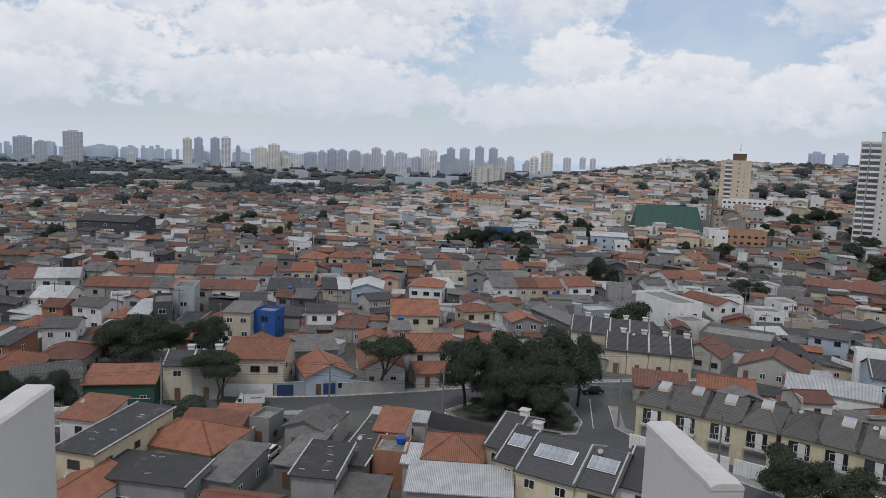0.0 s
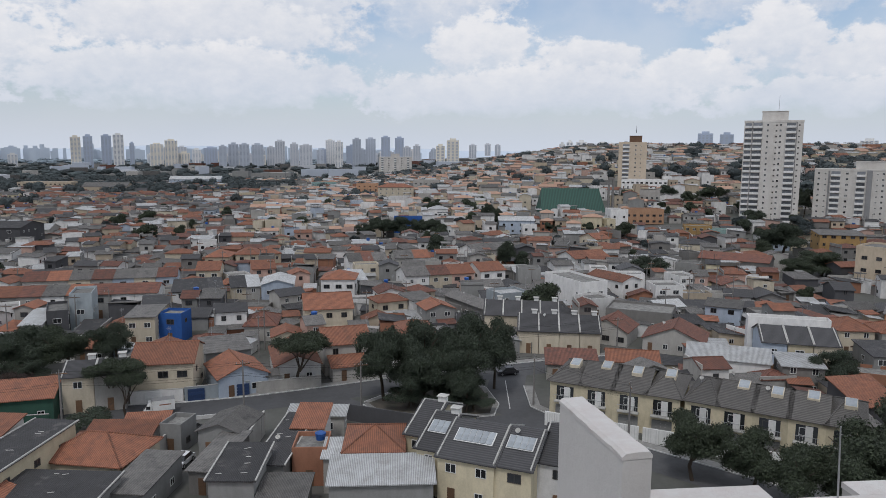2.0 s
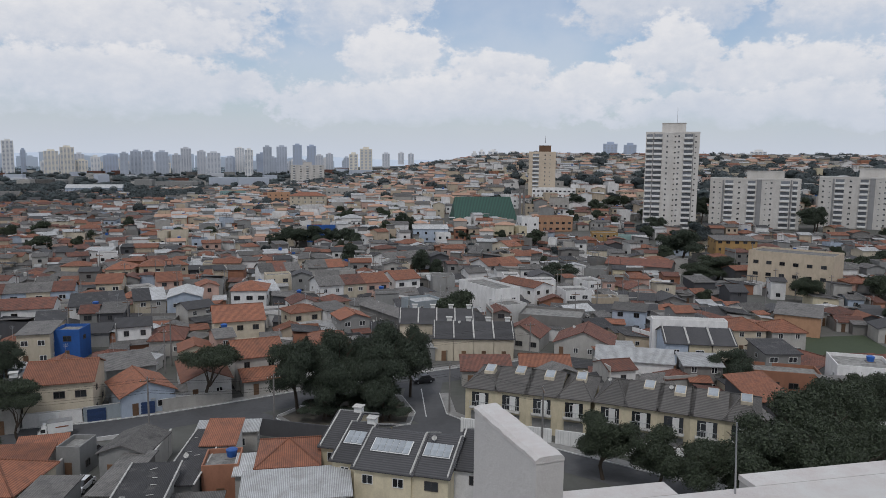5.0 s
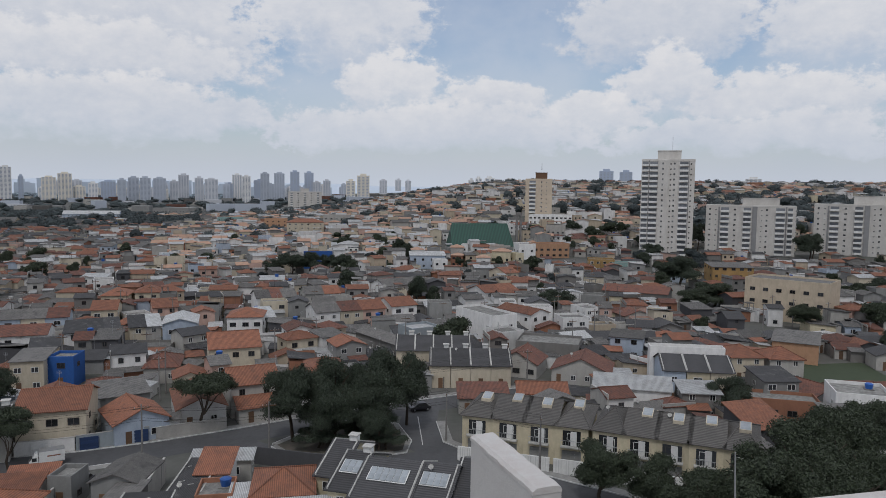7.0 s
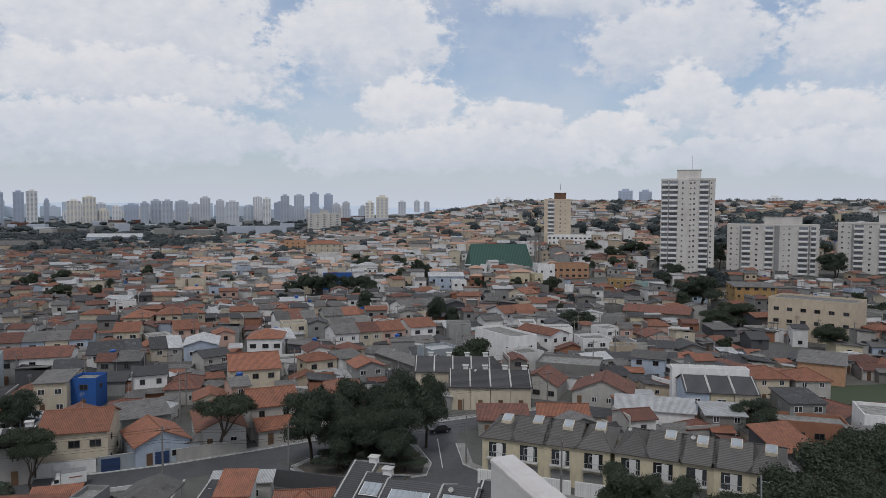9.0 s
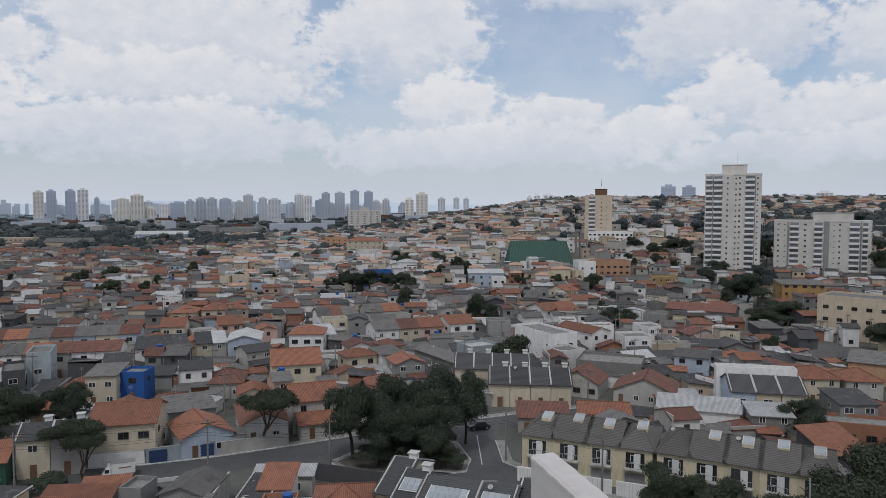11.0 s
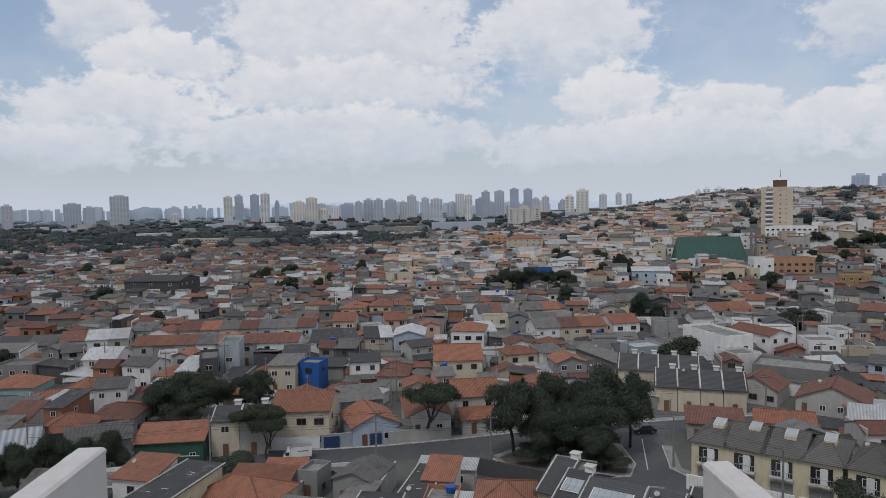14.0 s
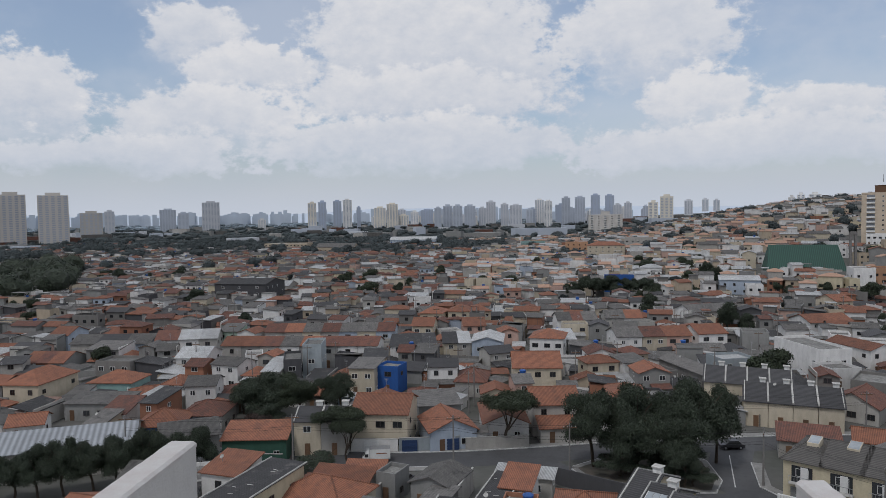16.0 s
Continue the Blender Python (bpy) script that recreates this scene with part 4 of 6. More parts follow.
house(-42.4, 153.4, 5.0, 5.4, 5.6, -8, "flat", "concrete", "blue", dark_frames=True, label="bright blue painted two storey house with flat roof")
house(-48.2, 153.0, 5.8, 10.0, 6.2, 3, "shed", "fibre", "cream", rise=0.4)
house(-10.5, 160.5, 10.5, 12.0, 6.0, 8, "gable", "terracotta", "cream", rise=2.4, side=3)
house(-24.9, 188.0, 8.0, 12.0, 6.5, 4, "gable", "metal", "paleblue", "y", rise=1.2)
house(-9.0, 194.0, 9.0, 10.0, 6.5, -4, "hip", "terracotta", "white", rise=1.8)
for i in range(7):
    house(-90.0 + i * 5.4, 198.0 + i * 0.9, 5.4, 9.0, 6.0, 8, "gable", RH.choice(("rust", "rust", "terracotta", "fibre")), RH.choice(("cream", "offwhite", "paleblue")), rise=1.8, group="terraced houses")
for i in range(8):
    house(-92.0 + i * 5.2, 176.0 + i * 0.6, 5.2, 9.0, 6.0, 5, "gable", RH.choice(("rust", "rust", "terracotta", "fibre")), RH.choice(("white", "offwhite", "grey")), rise=1.7, group="terraced houses")
house(-104.5, 197.0, 6.0, 9.0, 6.0, 8, "shed", "fibre", "mint")
house(-155.7, 312.0, 26.0, 20.0, 9.0, -2, "gable", "black", "dark", rise=2.0, front=3, name="warehouse", label="large black sheet-clad warehouse")

# quarter behind the main street and the slope beyond
house(11.5, 201.4, 6.8, 10.5, 6, 14, "gable", "fibre", "white", group="terraced houses")
house(18.2, 203.1, 6.8, 10.5, 6, 14, "gable", "rust", "cream", group="terraced houses")
house(24.8, 204.7, 6.8, 10.5, 6, 14, "gable", "terracotta", "pink", group="terraced houses")
house(34.0, 208.9, 8.2, 10.5, 6, 18, "gable", "terracotta", "white")
house(-6.4, 229.5, 4.1, 10.5, 6, 12, "gable", "fibre", "white", group="terraced houses")
house(-2.3, 230.4, 4.1, 10.5, 6, 12, "gable", "rust", "paleblue", group="terraced houses")
house(1.7, 231.2, 4.1, 10.5, 6, 12, "gable", "fibre", "white", group="terraced houses")
house(9.8, 236.1, 5.7, 10.5, 6, 8, "gable", "fibre", "offwhite", group="terraced houses")
house(15.4, 236.9, 5.7, 10.5, 6, 8, "gable", "terracotta", "white", group="terraced houses")
house(-6.0, 203.8, 6.9, 10.5, 4.5, 10, "shed", "metal", "grey")
house(25.2, 171.5, 19.3, 6.0, 3.8, -67, "gable", "fibre", "block")
house(33.9, 172.5, 8.2, 7.3, 5.5, 19, "flat", "metal", "greyblue")
house(36.2, 251.7, 5.1, 10.5, 6, 24, "gable", "fibre", "white", group="terraced houses")
house(40.8, 253.8, 5.1, 10.5, 6, 24, "gable", "fibre", "offwhite", group="terraced houses")
house(45.5, 255.9, 5.1, 10.5, 6, 24, "gable", "fibre", "white", group="terraced houses")
house(125.3, 230.2, 22.6, 10.5, 5, -39, "gable", "rust", "block")
house(69.6, 235.5, 7.0, 10.5, 5.5, 19, "gable", "terracotta", "white", group="terraced houses")
house(76.3, 237.7, 7.0, 10.5, 5.5, 19, "gable", "terracotta", "white", group="terraced houses")
house(90.8, 279.8, 7.0, 10.5, 6, 22, "gable", "terracotta", "cream")
house(63.3, 158.2, 14.8, 10.4, 4, -29, "flat", "concrete", "block")
house(82.2, 155.0, 7.7, 6.0, 5.5, -33, "shed", "fibre", "paleblue")
house(103.3, 219.9, 7.2, 6.7, 5, -32, "flat", "concrete", "grey")
house(-24.2, 155.7, 6.7, 10.5, 3.4, 2, "hip", "rust", "offwhite")
house(-48.7, 184.3, 4.3, 10.5, 5.5, 11, "shed", "black", "white")
house(-45.0, 185.6, 3.8, 10.5, 5.5, 15, "shed", "black", "white", group="terraced houses")
house(-41.3, 186.6, 3.8, 10.5, 5.5, 15, "shed", "black", "cream", group="terraced houses")
house(-35.8, 189.3, 3.6, 10.5, 5.5, 13, "shed", "black", "cream", group="terraced houses")
house(-32.3, 190.2, 3.6, 10.5, 5.5, 13, "shed", "metal", "offwhite", group="terraced houses")
house(-51.0, 241.5, 7.7, 10.5, 6, -1, "hip", "terracotta", "beige")
house(-42.6, 247.2, 7.6, 10.5, 6, 3, "hip", "terracotta", "cream")
house(-36.3, 248.0, 6.2, 10.5, 6, 24, "hip", "terracotta", "beige")
house(-33.8, 219.1, 6.7, 10.5, 5.5, 14, "gable", "terracotta", "pink")
house(-48.3, 214.3, 6.5, 10.5, 6, 4, "gable", "terracotta", "cream")
house(-152.1, 185.8, 5.7, 10.5, 6, 6, "gable", "terracotta", "paleblue")
house(-138.8, 178.9, 7.5, 10.5, 5, 10, "gable", "fibre", "offwhite", group="terraced houses")
house(-131.4, 180.2, 7.5, 10.5, 5, 10, "gable", "slate", "offwhite", group="terraced houses")
house(-124.1, 181.6, 7.5, 10.5, 5, 10, "gable", "fibre", "paleblue", group="terraced houses")
house(-97.5, 162.3, 3.8, 10.5, 5.5, 7, "gable", "metal", "white", group="terraced houses")
house(-93.7, 162.8, 3.8, 10.5, 5.5, 7, "gable", "metal", "white", group="terraced houses")
house(-110.4, 184.3, 5.1, 10.5, 6, 20, "gable", "metal", "white", group="terraced houses")
house(-105.7, 186.1, 5.1, 10.5, 6, 20, "gable", "metal", "offwhite", group="terraced houses")
house(-115.8, 182.4, 6.5, 10.5, 6, 20, "gable", "rust", "white")
house(-138.3, 158.7, 3.6, 10.5, 4, 7, "gable", "terracotta", "white", group="terraced houses")
house(-134.7, 159.1, 3.6, 10.5, 4, 7, "gable", "rust", "brick", group="terraced houses")
house(-131.1, 159.5, 3.6, 10.5, 4, 7, "gable", "terracotta", "grey", group="terraced houses")
house(-66.0, 166.2, 4.6, 9.0, 8, 13, "flat", "concrete", "greyblue")
house(-68.4, 158.1, 4.1, 10.5, 6, 22, "flat", "concrete", "dark")
house(-71.0, 154.9, 4.0, 10.5, 4.5, 7, "shed", "metal", "offwhite")
house(148.0, 308.0, 12.0, 9.0, 5.4, -20, "flat", "concrete", "ochre")
house(156.0, 299.0, 12.0, 8.0, 4.8, -22, "flat", "concrete", "teal")
house(128.0, 268.0, 11.0, 9.0, 5.0, -25, "hip", "slate", "cream")

# keep lots off the streets, trees and island
for line, half in ((MAIN, 6.0), (SIDE, 5.5), (LINK, 5.0)):
    for (x0, y0), (x1, y1) in zip(line, line[1:]):
        claim((x0 + x1) / 2, (y0 + y1) / 2, math.hypot(x1 - x0, y1 - y0), half * 2, math.degrees(math.atan2(y1 - y0, x1 - x0)))
claim(9, 111, 24, 18, 0)
claim(-42, 146, 9, 9, 0)
claim(-18, 97, 56, 16, 0)
claim(14, 84, 26, 22, -28)
claim(-24, 90, 8, 14, -10)
claim(55, 66, 56, 22, 0)
claim(-57, 128, 22, 14, 5)
claim(-80, 88, 30, 14, 42)
claim(118, 131, 26, 22, 0)
claim(206, 346, 44, 34, -30)
claim(247, 330, 60, 40, -37)
claim(297, 311, 60, 40, -43)
claim(140, 180, 20, 16, -38)
claim(114, 400, 52, 26, -4)
claim(133, 352, 36, 20, 0)
claim(184, 486, 40, 34, -20)
claim(190, 452, 60, 20, -20)
claim(115, 378, 46, 18, -4)
claim(135, 335, 36, 18, -4)
for bx, by, bw, bd in ((-132, 928, 42, 20), (-4, 614, 19, 20), (18, 536, 27, 20), (46, 598, 22, 18), (-51, 758, 25, 18), (18, 345, 14, 20), (37, 388, 12, 16), (70, 332, 17, 14), (-208, 860, 58, 30), (-162, 340, 27, 16), (-250, 692, 40, 30), (-330, 752, 50, 30), (14, 326, 30, 16), (150, 224, 20, 14), (158, 256, 16, 16)):
    claim(bx, by, bw, bd, 0)

TREE_SPOTS, POLE_SPOTS = [], []
STUFF = []
WALL_PICK = ["white"] * 12 + ["offwhite"] * 5 + ["cream"] * 4 + ["beige"] * 3 + ["grey"] * 7 + ["block"] * 6 + ["brick"] * 2 + ["dark"] * 2 + ["yellow", "paleblue", "pink", "pink"]
ROOF_PICK = ([("gable", "terracotta")] * 8 + [("hip", "terracotta")] * 6 + [("gable", "rust")] * 5 + [("hip", "rust")] * 3 + [("gable", "fibre")] * 6 + [("shed", "fibre")] * 8
             + [("flat", "concrete")] * 7 + [("shed", "metal")] * 2 + [("gable", "metal")] + [("gable", "slate")] * 4 + [("shed", "black")] * 5)
# paler picks: sun and haze on the slope put into the colours
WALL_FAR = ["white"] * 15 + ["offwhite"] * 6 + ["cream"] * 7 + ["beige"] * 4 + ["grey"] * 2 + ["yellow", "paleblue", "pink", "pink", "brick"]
ROOF_SUNLIT = ([("gable", "bleached")] * 7 + [("hip", "bleached")] * 3 + [("gable", "terracotta")] * 3 + [("gable", "fibre")] * 3 + [("shed", "fibre")] * 2 + [("flat", "metal")] * 6
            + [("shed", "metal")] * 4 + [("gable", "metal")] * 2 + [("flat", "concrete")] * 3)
# darker picks put the cloud shade of the near left quarter into colour
ROOF_DIM = ([("gable", "terracotta")] * 5 + [("hip", "terracotta")] * 4 + [("gable", "rust")] * 5 + [("hip", "rust")] * 4 + [("gable", "fibre")] * 5 + [("shed", "fibre")] * 7
            + [("flat", "concrete")] * 5 + [("shed", "metal")] * 2 + [("gable", "slate")] * 5 + [("shed", "black")] * 7)
WALL_DIM = ["white"] * 7 + ["offwhite"] * 4 + ["cream"] * 2 + ["beige"] * 3 + ["grey"] * 7 + ["block"] * 7 + ["brick"] * 2 + ["dark"] * 2 + ["paleblue", "pink"]
RL = random.Random(5)
yy = 96.0
row = 0
while yy < 1000:
    depth = RL.uniform(6.2, 8.6) * (1.0 if yy < 420 else 1.2)
    tilt = radians(RL.uniform(1, 6))
    wide = 0.98 * yy + 40
    xx = -wide
    while xx < wide:
        w = RL.choice((3.6, 4.2, 4.8, 5.4, 6.0, 6.6, 7.4, 9.0)) * (1.0 if yy < 420 else 1.3)
        rot = math.degrees(tilt) if xx < 0 else math.degrees(tilt) - 16 * smooth(xx / 120)
        bend = math.tan(tilt) * xx if xx < 0 else math.tan(tilt) * xx - 0.16 * xx * smooth(xx / 240)
        cx, cy = xx + w / 2, yy + bend + RL.uniform(-1.2, 1.2)
        gap = RL.uniform(0, 0.4) if RL.random() < 0.82 else RL.uniform(1.2, 3.6)
        if gap > 2.0:
            POLE_SPOTS.append((xx + w + gap / 2, cy - depth * 0.5))
        xx += w + gap
        az = math.degrees(math.atan2(cx, cy))
        r = math.hypot(cx, cy)
        if r < 84 or abs(az) > 46 or blocked(cx, cy, w * 0.42 + 0.8):
            continue
        if RL.random() < (0.13 if r > 300 and az > -6 else 0.035) or (az < -6 and r > 700 and RL.random() < (0.9 if noise.noise((cx * 0.013, cy * 0.008, 2.0)) > 0.12 else 0.10)):
            TREE_SPOTS.append((cx, cy))
            continue
        # sunlit slope: the sun there is put into paler wall and roof picks
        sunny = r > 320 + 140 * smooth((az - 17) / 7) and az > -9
        kind, tiles = RL.choice(ROOF_SUNLIT if sunny else ROOF_DIM if az < -10 and r < 340 else ROOF_PICK)
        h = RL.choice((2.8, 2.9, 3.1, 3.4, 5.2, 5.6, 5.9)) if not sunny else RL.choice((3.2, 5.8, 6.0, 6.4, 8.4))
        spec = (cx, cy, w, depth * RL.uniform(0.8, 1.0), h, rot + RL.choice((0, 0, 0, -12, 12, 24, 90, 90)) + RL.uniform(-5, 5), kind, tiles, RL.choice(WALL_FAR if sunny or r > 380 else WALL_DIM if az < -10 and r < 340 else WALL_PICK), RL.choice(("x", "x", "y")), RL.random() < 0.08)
        if az > 5 and r < 215 and RL.random() < 0.7:   # low patched roofs below the hill
            kind, tiles = RL.choice((("shed", "fibre"), ("shed", "fibre"), ("gable", "fibre"), ("shed", "black"), ("shed", "black"), ("flat", "concrete"), ("gable", "rust"), ("hip", "rust"), ("gable", "slate")))
            spec = spec[:4] + (RL.choice((2.5, 2.8, 3.0, 3.2)), spec[5], kind, tiles, RL.choice(WALL_DIM)) + spec[9:]
        STUFF.append((r, spec))
    yy += depth * 1.02 + (4.6 if row % 2 else 0.5)
    row += 1
STUFF.sort(key=lambda s: s[0])
NEAR = 200
for r, (cx, cy, w, d, h, rot, kind, tiles, wc, ridge, tk) in STUFF[:NEAR]:
    house(cx, cy, w, d, h, rot, kind, tiles, wc, ridge, tank=tk and kind != "hip", side=1, annex=RL.random() < 0.55)


def outbuilding(x, y, w, d, h, rot, tiles, wc):
    """A low lean-to between the houses."""
    ob = thing("outbuilding", pose(x, y, ground_z(x, y), 0, 0, rot), f"low lean-to with {ROOFS[tiles]} roof between houses", "shed", "lean-to sheds")
    g = Geo()
    wall_geo(g, w, d, h, "shed", d * 0.12, "wall_" + wc, False)
    part("wall", g, ob)
    g = Geo()
    roof_geo(g, w, d, "shed", d * 0.12, "roof_" + tiles, 0.25, 0.08)
    part("roof", g, ob, at=pose(0, 0, h))
    claim(x, y, w, d, rot)


reach, built = STUFF[NEAR][0] - 9, 0
for iy in range(34):
    for ix in range(-44, 45):
        x, y = ix * 3.7 + RL.uniform(-1, 1), 88 + iy * 3.4 + RL.uniform(-1, 1)
        r = math.hypot(x, y)
        if 100 < r < reach and abs(x) < 0.8 * y and built < 210 and not blocked(x, y, 2.1):
            outbuilding(x, y, RL.uniform(3.2, 4.6), RL.uniform(3.2, 4.4), RL.uniform(2.2, 2.9), RL.choice((-20, -8, 0, 8, 70, 82, -98)) + RL.uniform(-5, 5),
                        RL.choice(("fibre", "fibre", "fibre", "black", "black", "rust", "terracotta", "metal")), RL.choice(WALL_DIM))
            built += 1

ANNEX = random.Random(31)


def add_far_house(gg, cx, cy, w, d, h, rot, kind, tiles, wc, ridge, tk, windows=True):
    z = ground_z(cx, cy)
    # beyond 430 m the haze is put into a paler glass colour
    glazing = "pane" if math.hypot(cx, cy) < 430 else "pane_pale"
    rise = 0 if kind == "flat" else (d * 0.1 if kind == "shed" else min(w, d) * 0.17)
    part_g = Geo()
    wall_geo(part_g, w, d, h + 3, kind, rise, "wall_" + wc, False)
    base = pose(cx, cy, z - 3, 0, 0, rot)
    roof_g = Geo()
    roof_geo(roof_g, w, d, kind, rise, "roof_" + tiles)
    top = pose(cx, cy, z + h, 0, 0, rot)
    if windows:
        n = max(1, int(w / 2.8))
        for fl in range(max(1, int(h / 2.9))):
            for i in range(n):
                xc = (i + 0.5) * w / n - w / 2
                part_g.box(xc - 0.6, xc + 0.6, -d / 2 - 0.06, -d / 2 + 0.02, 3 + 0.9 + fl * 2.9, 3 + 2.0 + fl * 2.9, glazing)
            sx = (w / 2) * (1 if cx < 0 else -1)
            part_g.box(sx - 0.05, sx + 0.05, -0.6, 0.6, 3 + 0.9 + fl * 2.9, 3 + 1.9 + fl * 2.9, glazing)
    if ANNEX.random() < 0.45:
        part_g.box(-w / 2, w / 2, -d / 2 - 4.6, -d / 2 - 4.45, 0, 3 + ANNEX.uniform(1.6, 2.6), "wall_" + ANNEX.choice(("white", "offwhite", "grey", "block", "cream")))
    if kind != "flat" and ANNEX.random() < 0.35:
        sx = ANNEX.choice((-1, 1)) * (w / 2 + 0.1)
        part_g.box(sx - 0.1, sx + 0.1, -d / 2 - 0.4, d / 2 + 0.4, 0, 3 + h + ANNEX.uniform(0.4, 1.2), "wall_" + ANNEX.choice(("white", "offwhite", "grey")))
    if ANNEX.random() < 0.25 and windows:
        part_g.tube((w * 0.1, 0, 3 + h), (w * 0.1, 0, 3 + h + rise + 2.6), 0.05, 0.04, "frame_dark", 4)
    if ANNEX.random() < 0.6:
        aw, ad, ah = w * ANNEX.uniform(0.4, 1.0), ANNEX.uniform(2.0, 4.0), ANNEX.uniform(2.4, 3.4)
        ax = ANNEX.uniform(-0.5, 0.5) * (w - aw)
        part_g.box(ax - aw / 2, ax + aw / 2, -d / 2 - ad, -d / 2 - 0.08, 0, 3 + ah, "wall_" + ANNEX.choice(("white", "offwhite", "grey", "block", "brick")))
        mt = "roof_" + ANNEX.choice(("fibre", "fibre", "black", "terracotta", "rust", "metal", "concrete"))
        part_g.hull([(ax - aw / 2 - 0.2, -d / 2 - ad - 0.3, 3 + ah), (ax + aw / 2 + 0.2, -d / 2 - ad - 0.3, 3 + ah), (ax + aw / 2 + 0.2, -d / 2 - 0.07, 3.4 + ah), (ax - aw / 2 - 0.2, -d / 2 - 0.07, 3.4 + ah)], [(0, 1, 2, 3)], mt)
    if kind == "flat" and windows and ANNEX.random() < 0.6:
        rw, rd = w * ANNEX.uniform(0.4, 0.8), d * ANNEX.uniform(0.4, 0.7)
        if ANNEX.random() < 0.5:
            part_g.box(-w / 2 + 0.2, -w / 2 + rw, d / 2 - rd, d / 2 - 0.2, 3 + h, 3 + h + 2.5, "wall_" + ANNEX.choice(("white", "offwhite", "grey", "block", wc)))
        else:
            for px in (-w / 2 + 0.4, -w / 2 + rw):
                for py in (d / 2 - rd, d / 2 - 0.4):
                    part_g.box(px - 0.08, px + 0.08, py - 0.08, py + 0.08, 3 + h, 3 + h + 2.4, "wall_grey")
        part_g.box(-w / 2, -w / 2 + rw + 0.3, d / 2 - rd - 0.3, d / 2, 3 + h + 2.45, 3 + h + 2.6, "roof_" + ANNEX.choice(("fibre", "metal", "terracotta", "black", "concrete")))
    if tk:
        part_g.tube((w * 0.2, d * 0.2, 3 + h + rise * 0.4), (w * 0.2, d * 0.2, 3 + h + rise * 0.4 + 1.3), 0.65, 0.7, "tank_blue" if w > 6.5 else "coping", 8)
    for src, M in ((part_g, base), (roof_g, top)):
        a = np.array(src.v) @ np.array(M.to_3x3()).T + np.array(M.translation)
        n0 = len(gg.v)
        gg.v.extend(map(tuple, a.tolist()))
        remap = [gg.slot(mt) for mt in src.mats]
        gg.f.extend(tuple(n0 + i for i in fc) for fc in src.f)
        gg.m.extend(remap[k] for k in src.m)


mid, far = Geo(), Geo()
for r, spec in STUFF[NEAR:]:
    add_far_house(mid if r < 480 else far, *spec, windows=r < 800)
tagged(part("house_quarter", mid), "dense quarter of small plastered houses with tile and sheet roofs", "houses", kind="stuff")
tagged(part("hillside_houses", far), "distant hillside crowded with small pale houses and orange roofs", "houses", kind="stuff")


# ---- trees ----
def crown_mesh(name, lobes, count, leaf, mat, seed, tall=0.8):
    """Crown of many small leaf clumps spread over several uneven lobes."""
    rg = np.random.RandomState(seed)
    weights = np.array([l[3] * l[3] for l in lobes])
    pick = rg.choice(len(lobes), count, p=weights / weights.sum())
    L = np.array(lobes)[pick]
    dirs = rg.normal(size=(count, 3))
    dirs /= np.linalg.norm(dirs, axis=1)[:, None]
    dirs[:, 2] = np.where(dirs[:, 2] < -0.35, -dirs[:, 2], dirs[:, 2])
    rad = L[:, 3] * (1 - 0.55 * rg.rand(count) ** 2.2) * (0.86 + 0.28 * rg.rand(count))
    c = L[:, :3] + dirs * rad[:, None] * np.array([1, 1, tall])
    c += rg.normal(size=(count, 3)) * 0.022
    nrm = dirs + rg.normal(size=(count, 3)) * 0.5
    nrm /= np.linalg.norm(nrm, axis=1)[:, None]
    u = np.cross(nrm, rg.normal(size=(count, 3)))
    u /= np.linalg.norm(u, axis=1)[:, None]
    v = np.cross(nrm, u)
    s = leaf * (0.55 + 0.9 * rg.rand(count))[:, None]
    bendv = nrm * s * 0.3
    V = np.stack([c - u * s, c - v * s * 0.55 + bendv, c + u * s, c + v * s * 0.55 + bendv], 1).reshape(-1, 3)
    F = np.arange(count * 4).reshape(-1, 4)
    me = bpy.data.meshes.new(name)
    me.from_pydata(V.tolist(), [], F.tolist())
    me.materials.append(MATS[mat])
    me.update()
    return me


def trunk_geo(h, spread, r0, limbs, seed):
    rg = random.Random(seed)
    g = Geo()
    fork = h * 0.42
    g.tube((0, 0, -0.3), (0.1, 0.05, fork * 0.5), r0 * 1.25, r0 * 0.9, "bark", 9)
    g.tube((0.1, 0.05, fork * 0.5), (0.05, 0.1, fork), r0 * 0.9, r0 * 0.75, "bark", 9)
    for i in range(limbs):
        a = 2 * math.pi * (i + rg.random() * 0.6) / limbs
        p1 = (math.cos(a) * spread * 0.3, math.sin(a) * spread * 0.3, fork + h * 0.18)
        p2 = (math.cos(a) * spread * 0.7, math.sin(a) * spread * 0.7, fork + h * (0.32 + 0.12 * rg.random()))
        g.tube((0.05, 0.1, fork - 0.1), p1, r0 * 0.5, r0 * 0.33, "bark", 7)
        g.tube(p1, p2, r0 * 0.33, r0 * 0.12, "bark", 6)
    return g


def lobes_for(h, spread, n, seed, flat=False):
    rg = random.Random(seed)
    out = []
    for i in range(n):
        a = 2 * math.pi * i * 0.382 + rg.uniform(-0.5, 0.5)
        rr = spread * rg.uniform(0.15, 0.82) if i else 0
        zz = h * (rg.uniform(0.74, 0.84) if flat else rg.uniform(0.38, 0.84))
        zz = zz if flat else zz * (1 - 0.22 * (rr / spread) ** 2)
        out.append((math.cos(a) * rr, math.sin(a) * rr, zz, spread * rg.uniform(0.15, 0.36) * (1.5 if n < 10 else 1)))
    return out


PROTO = {}


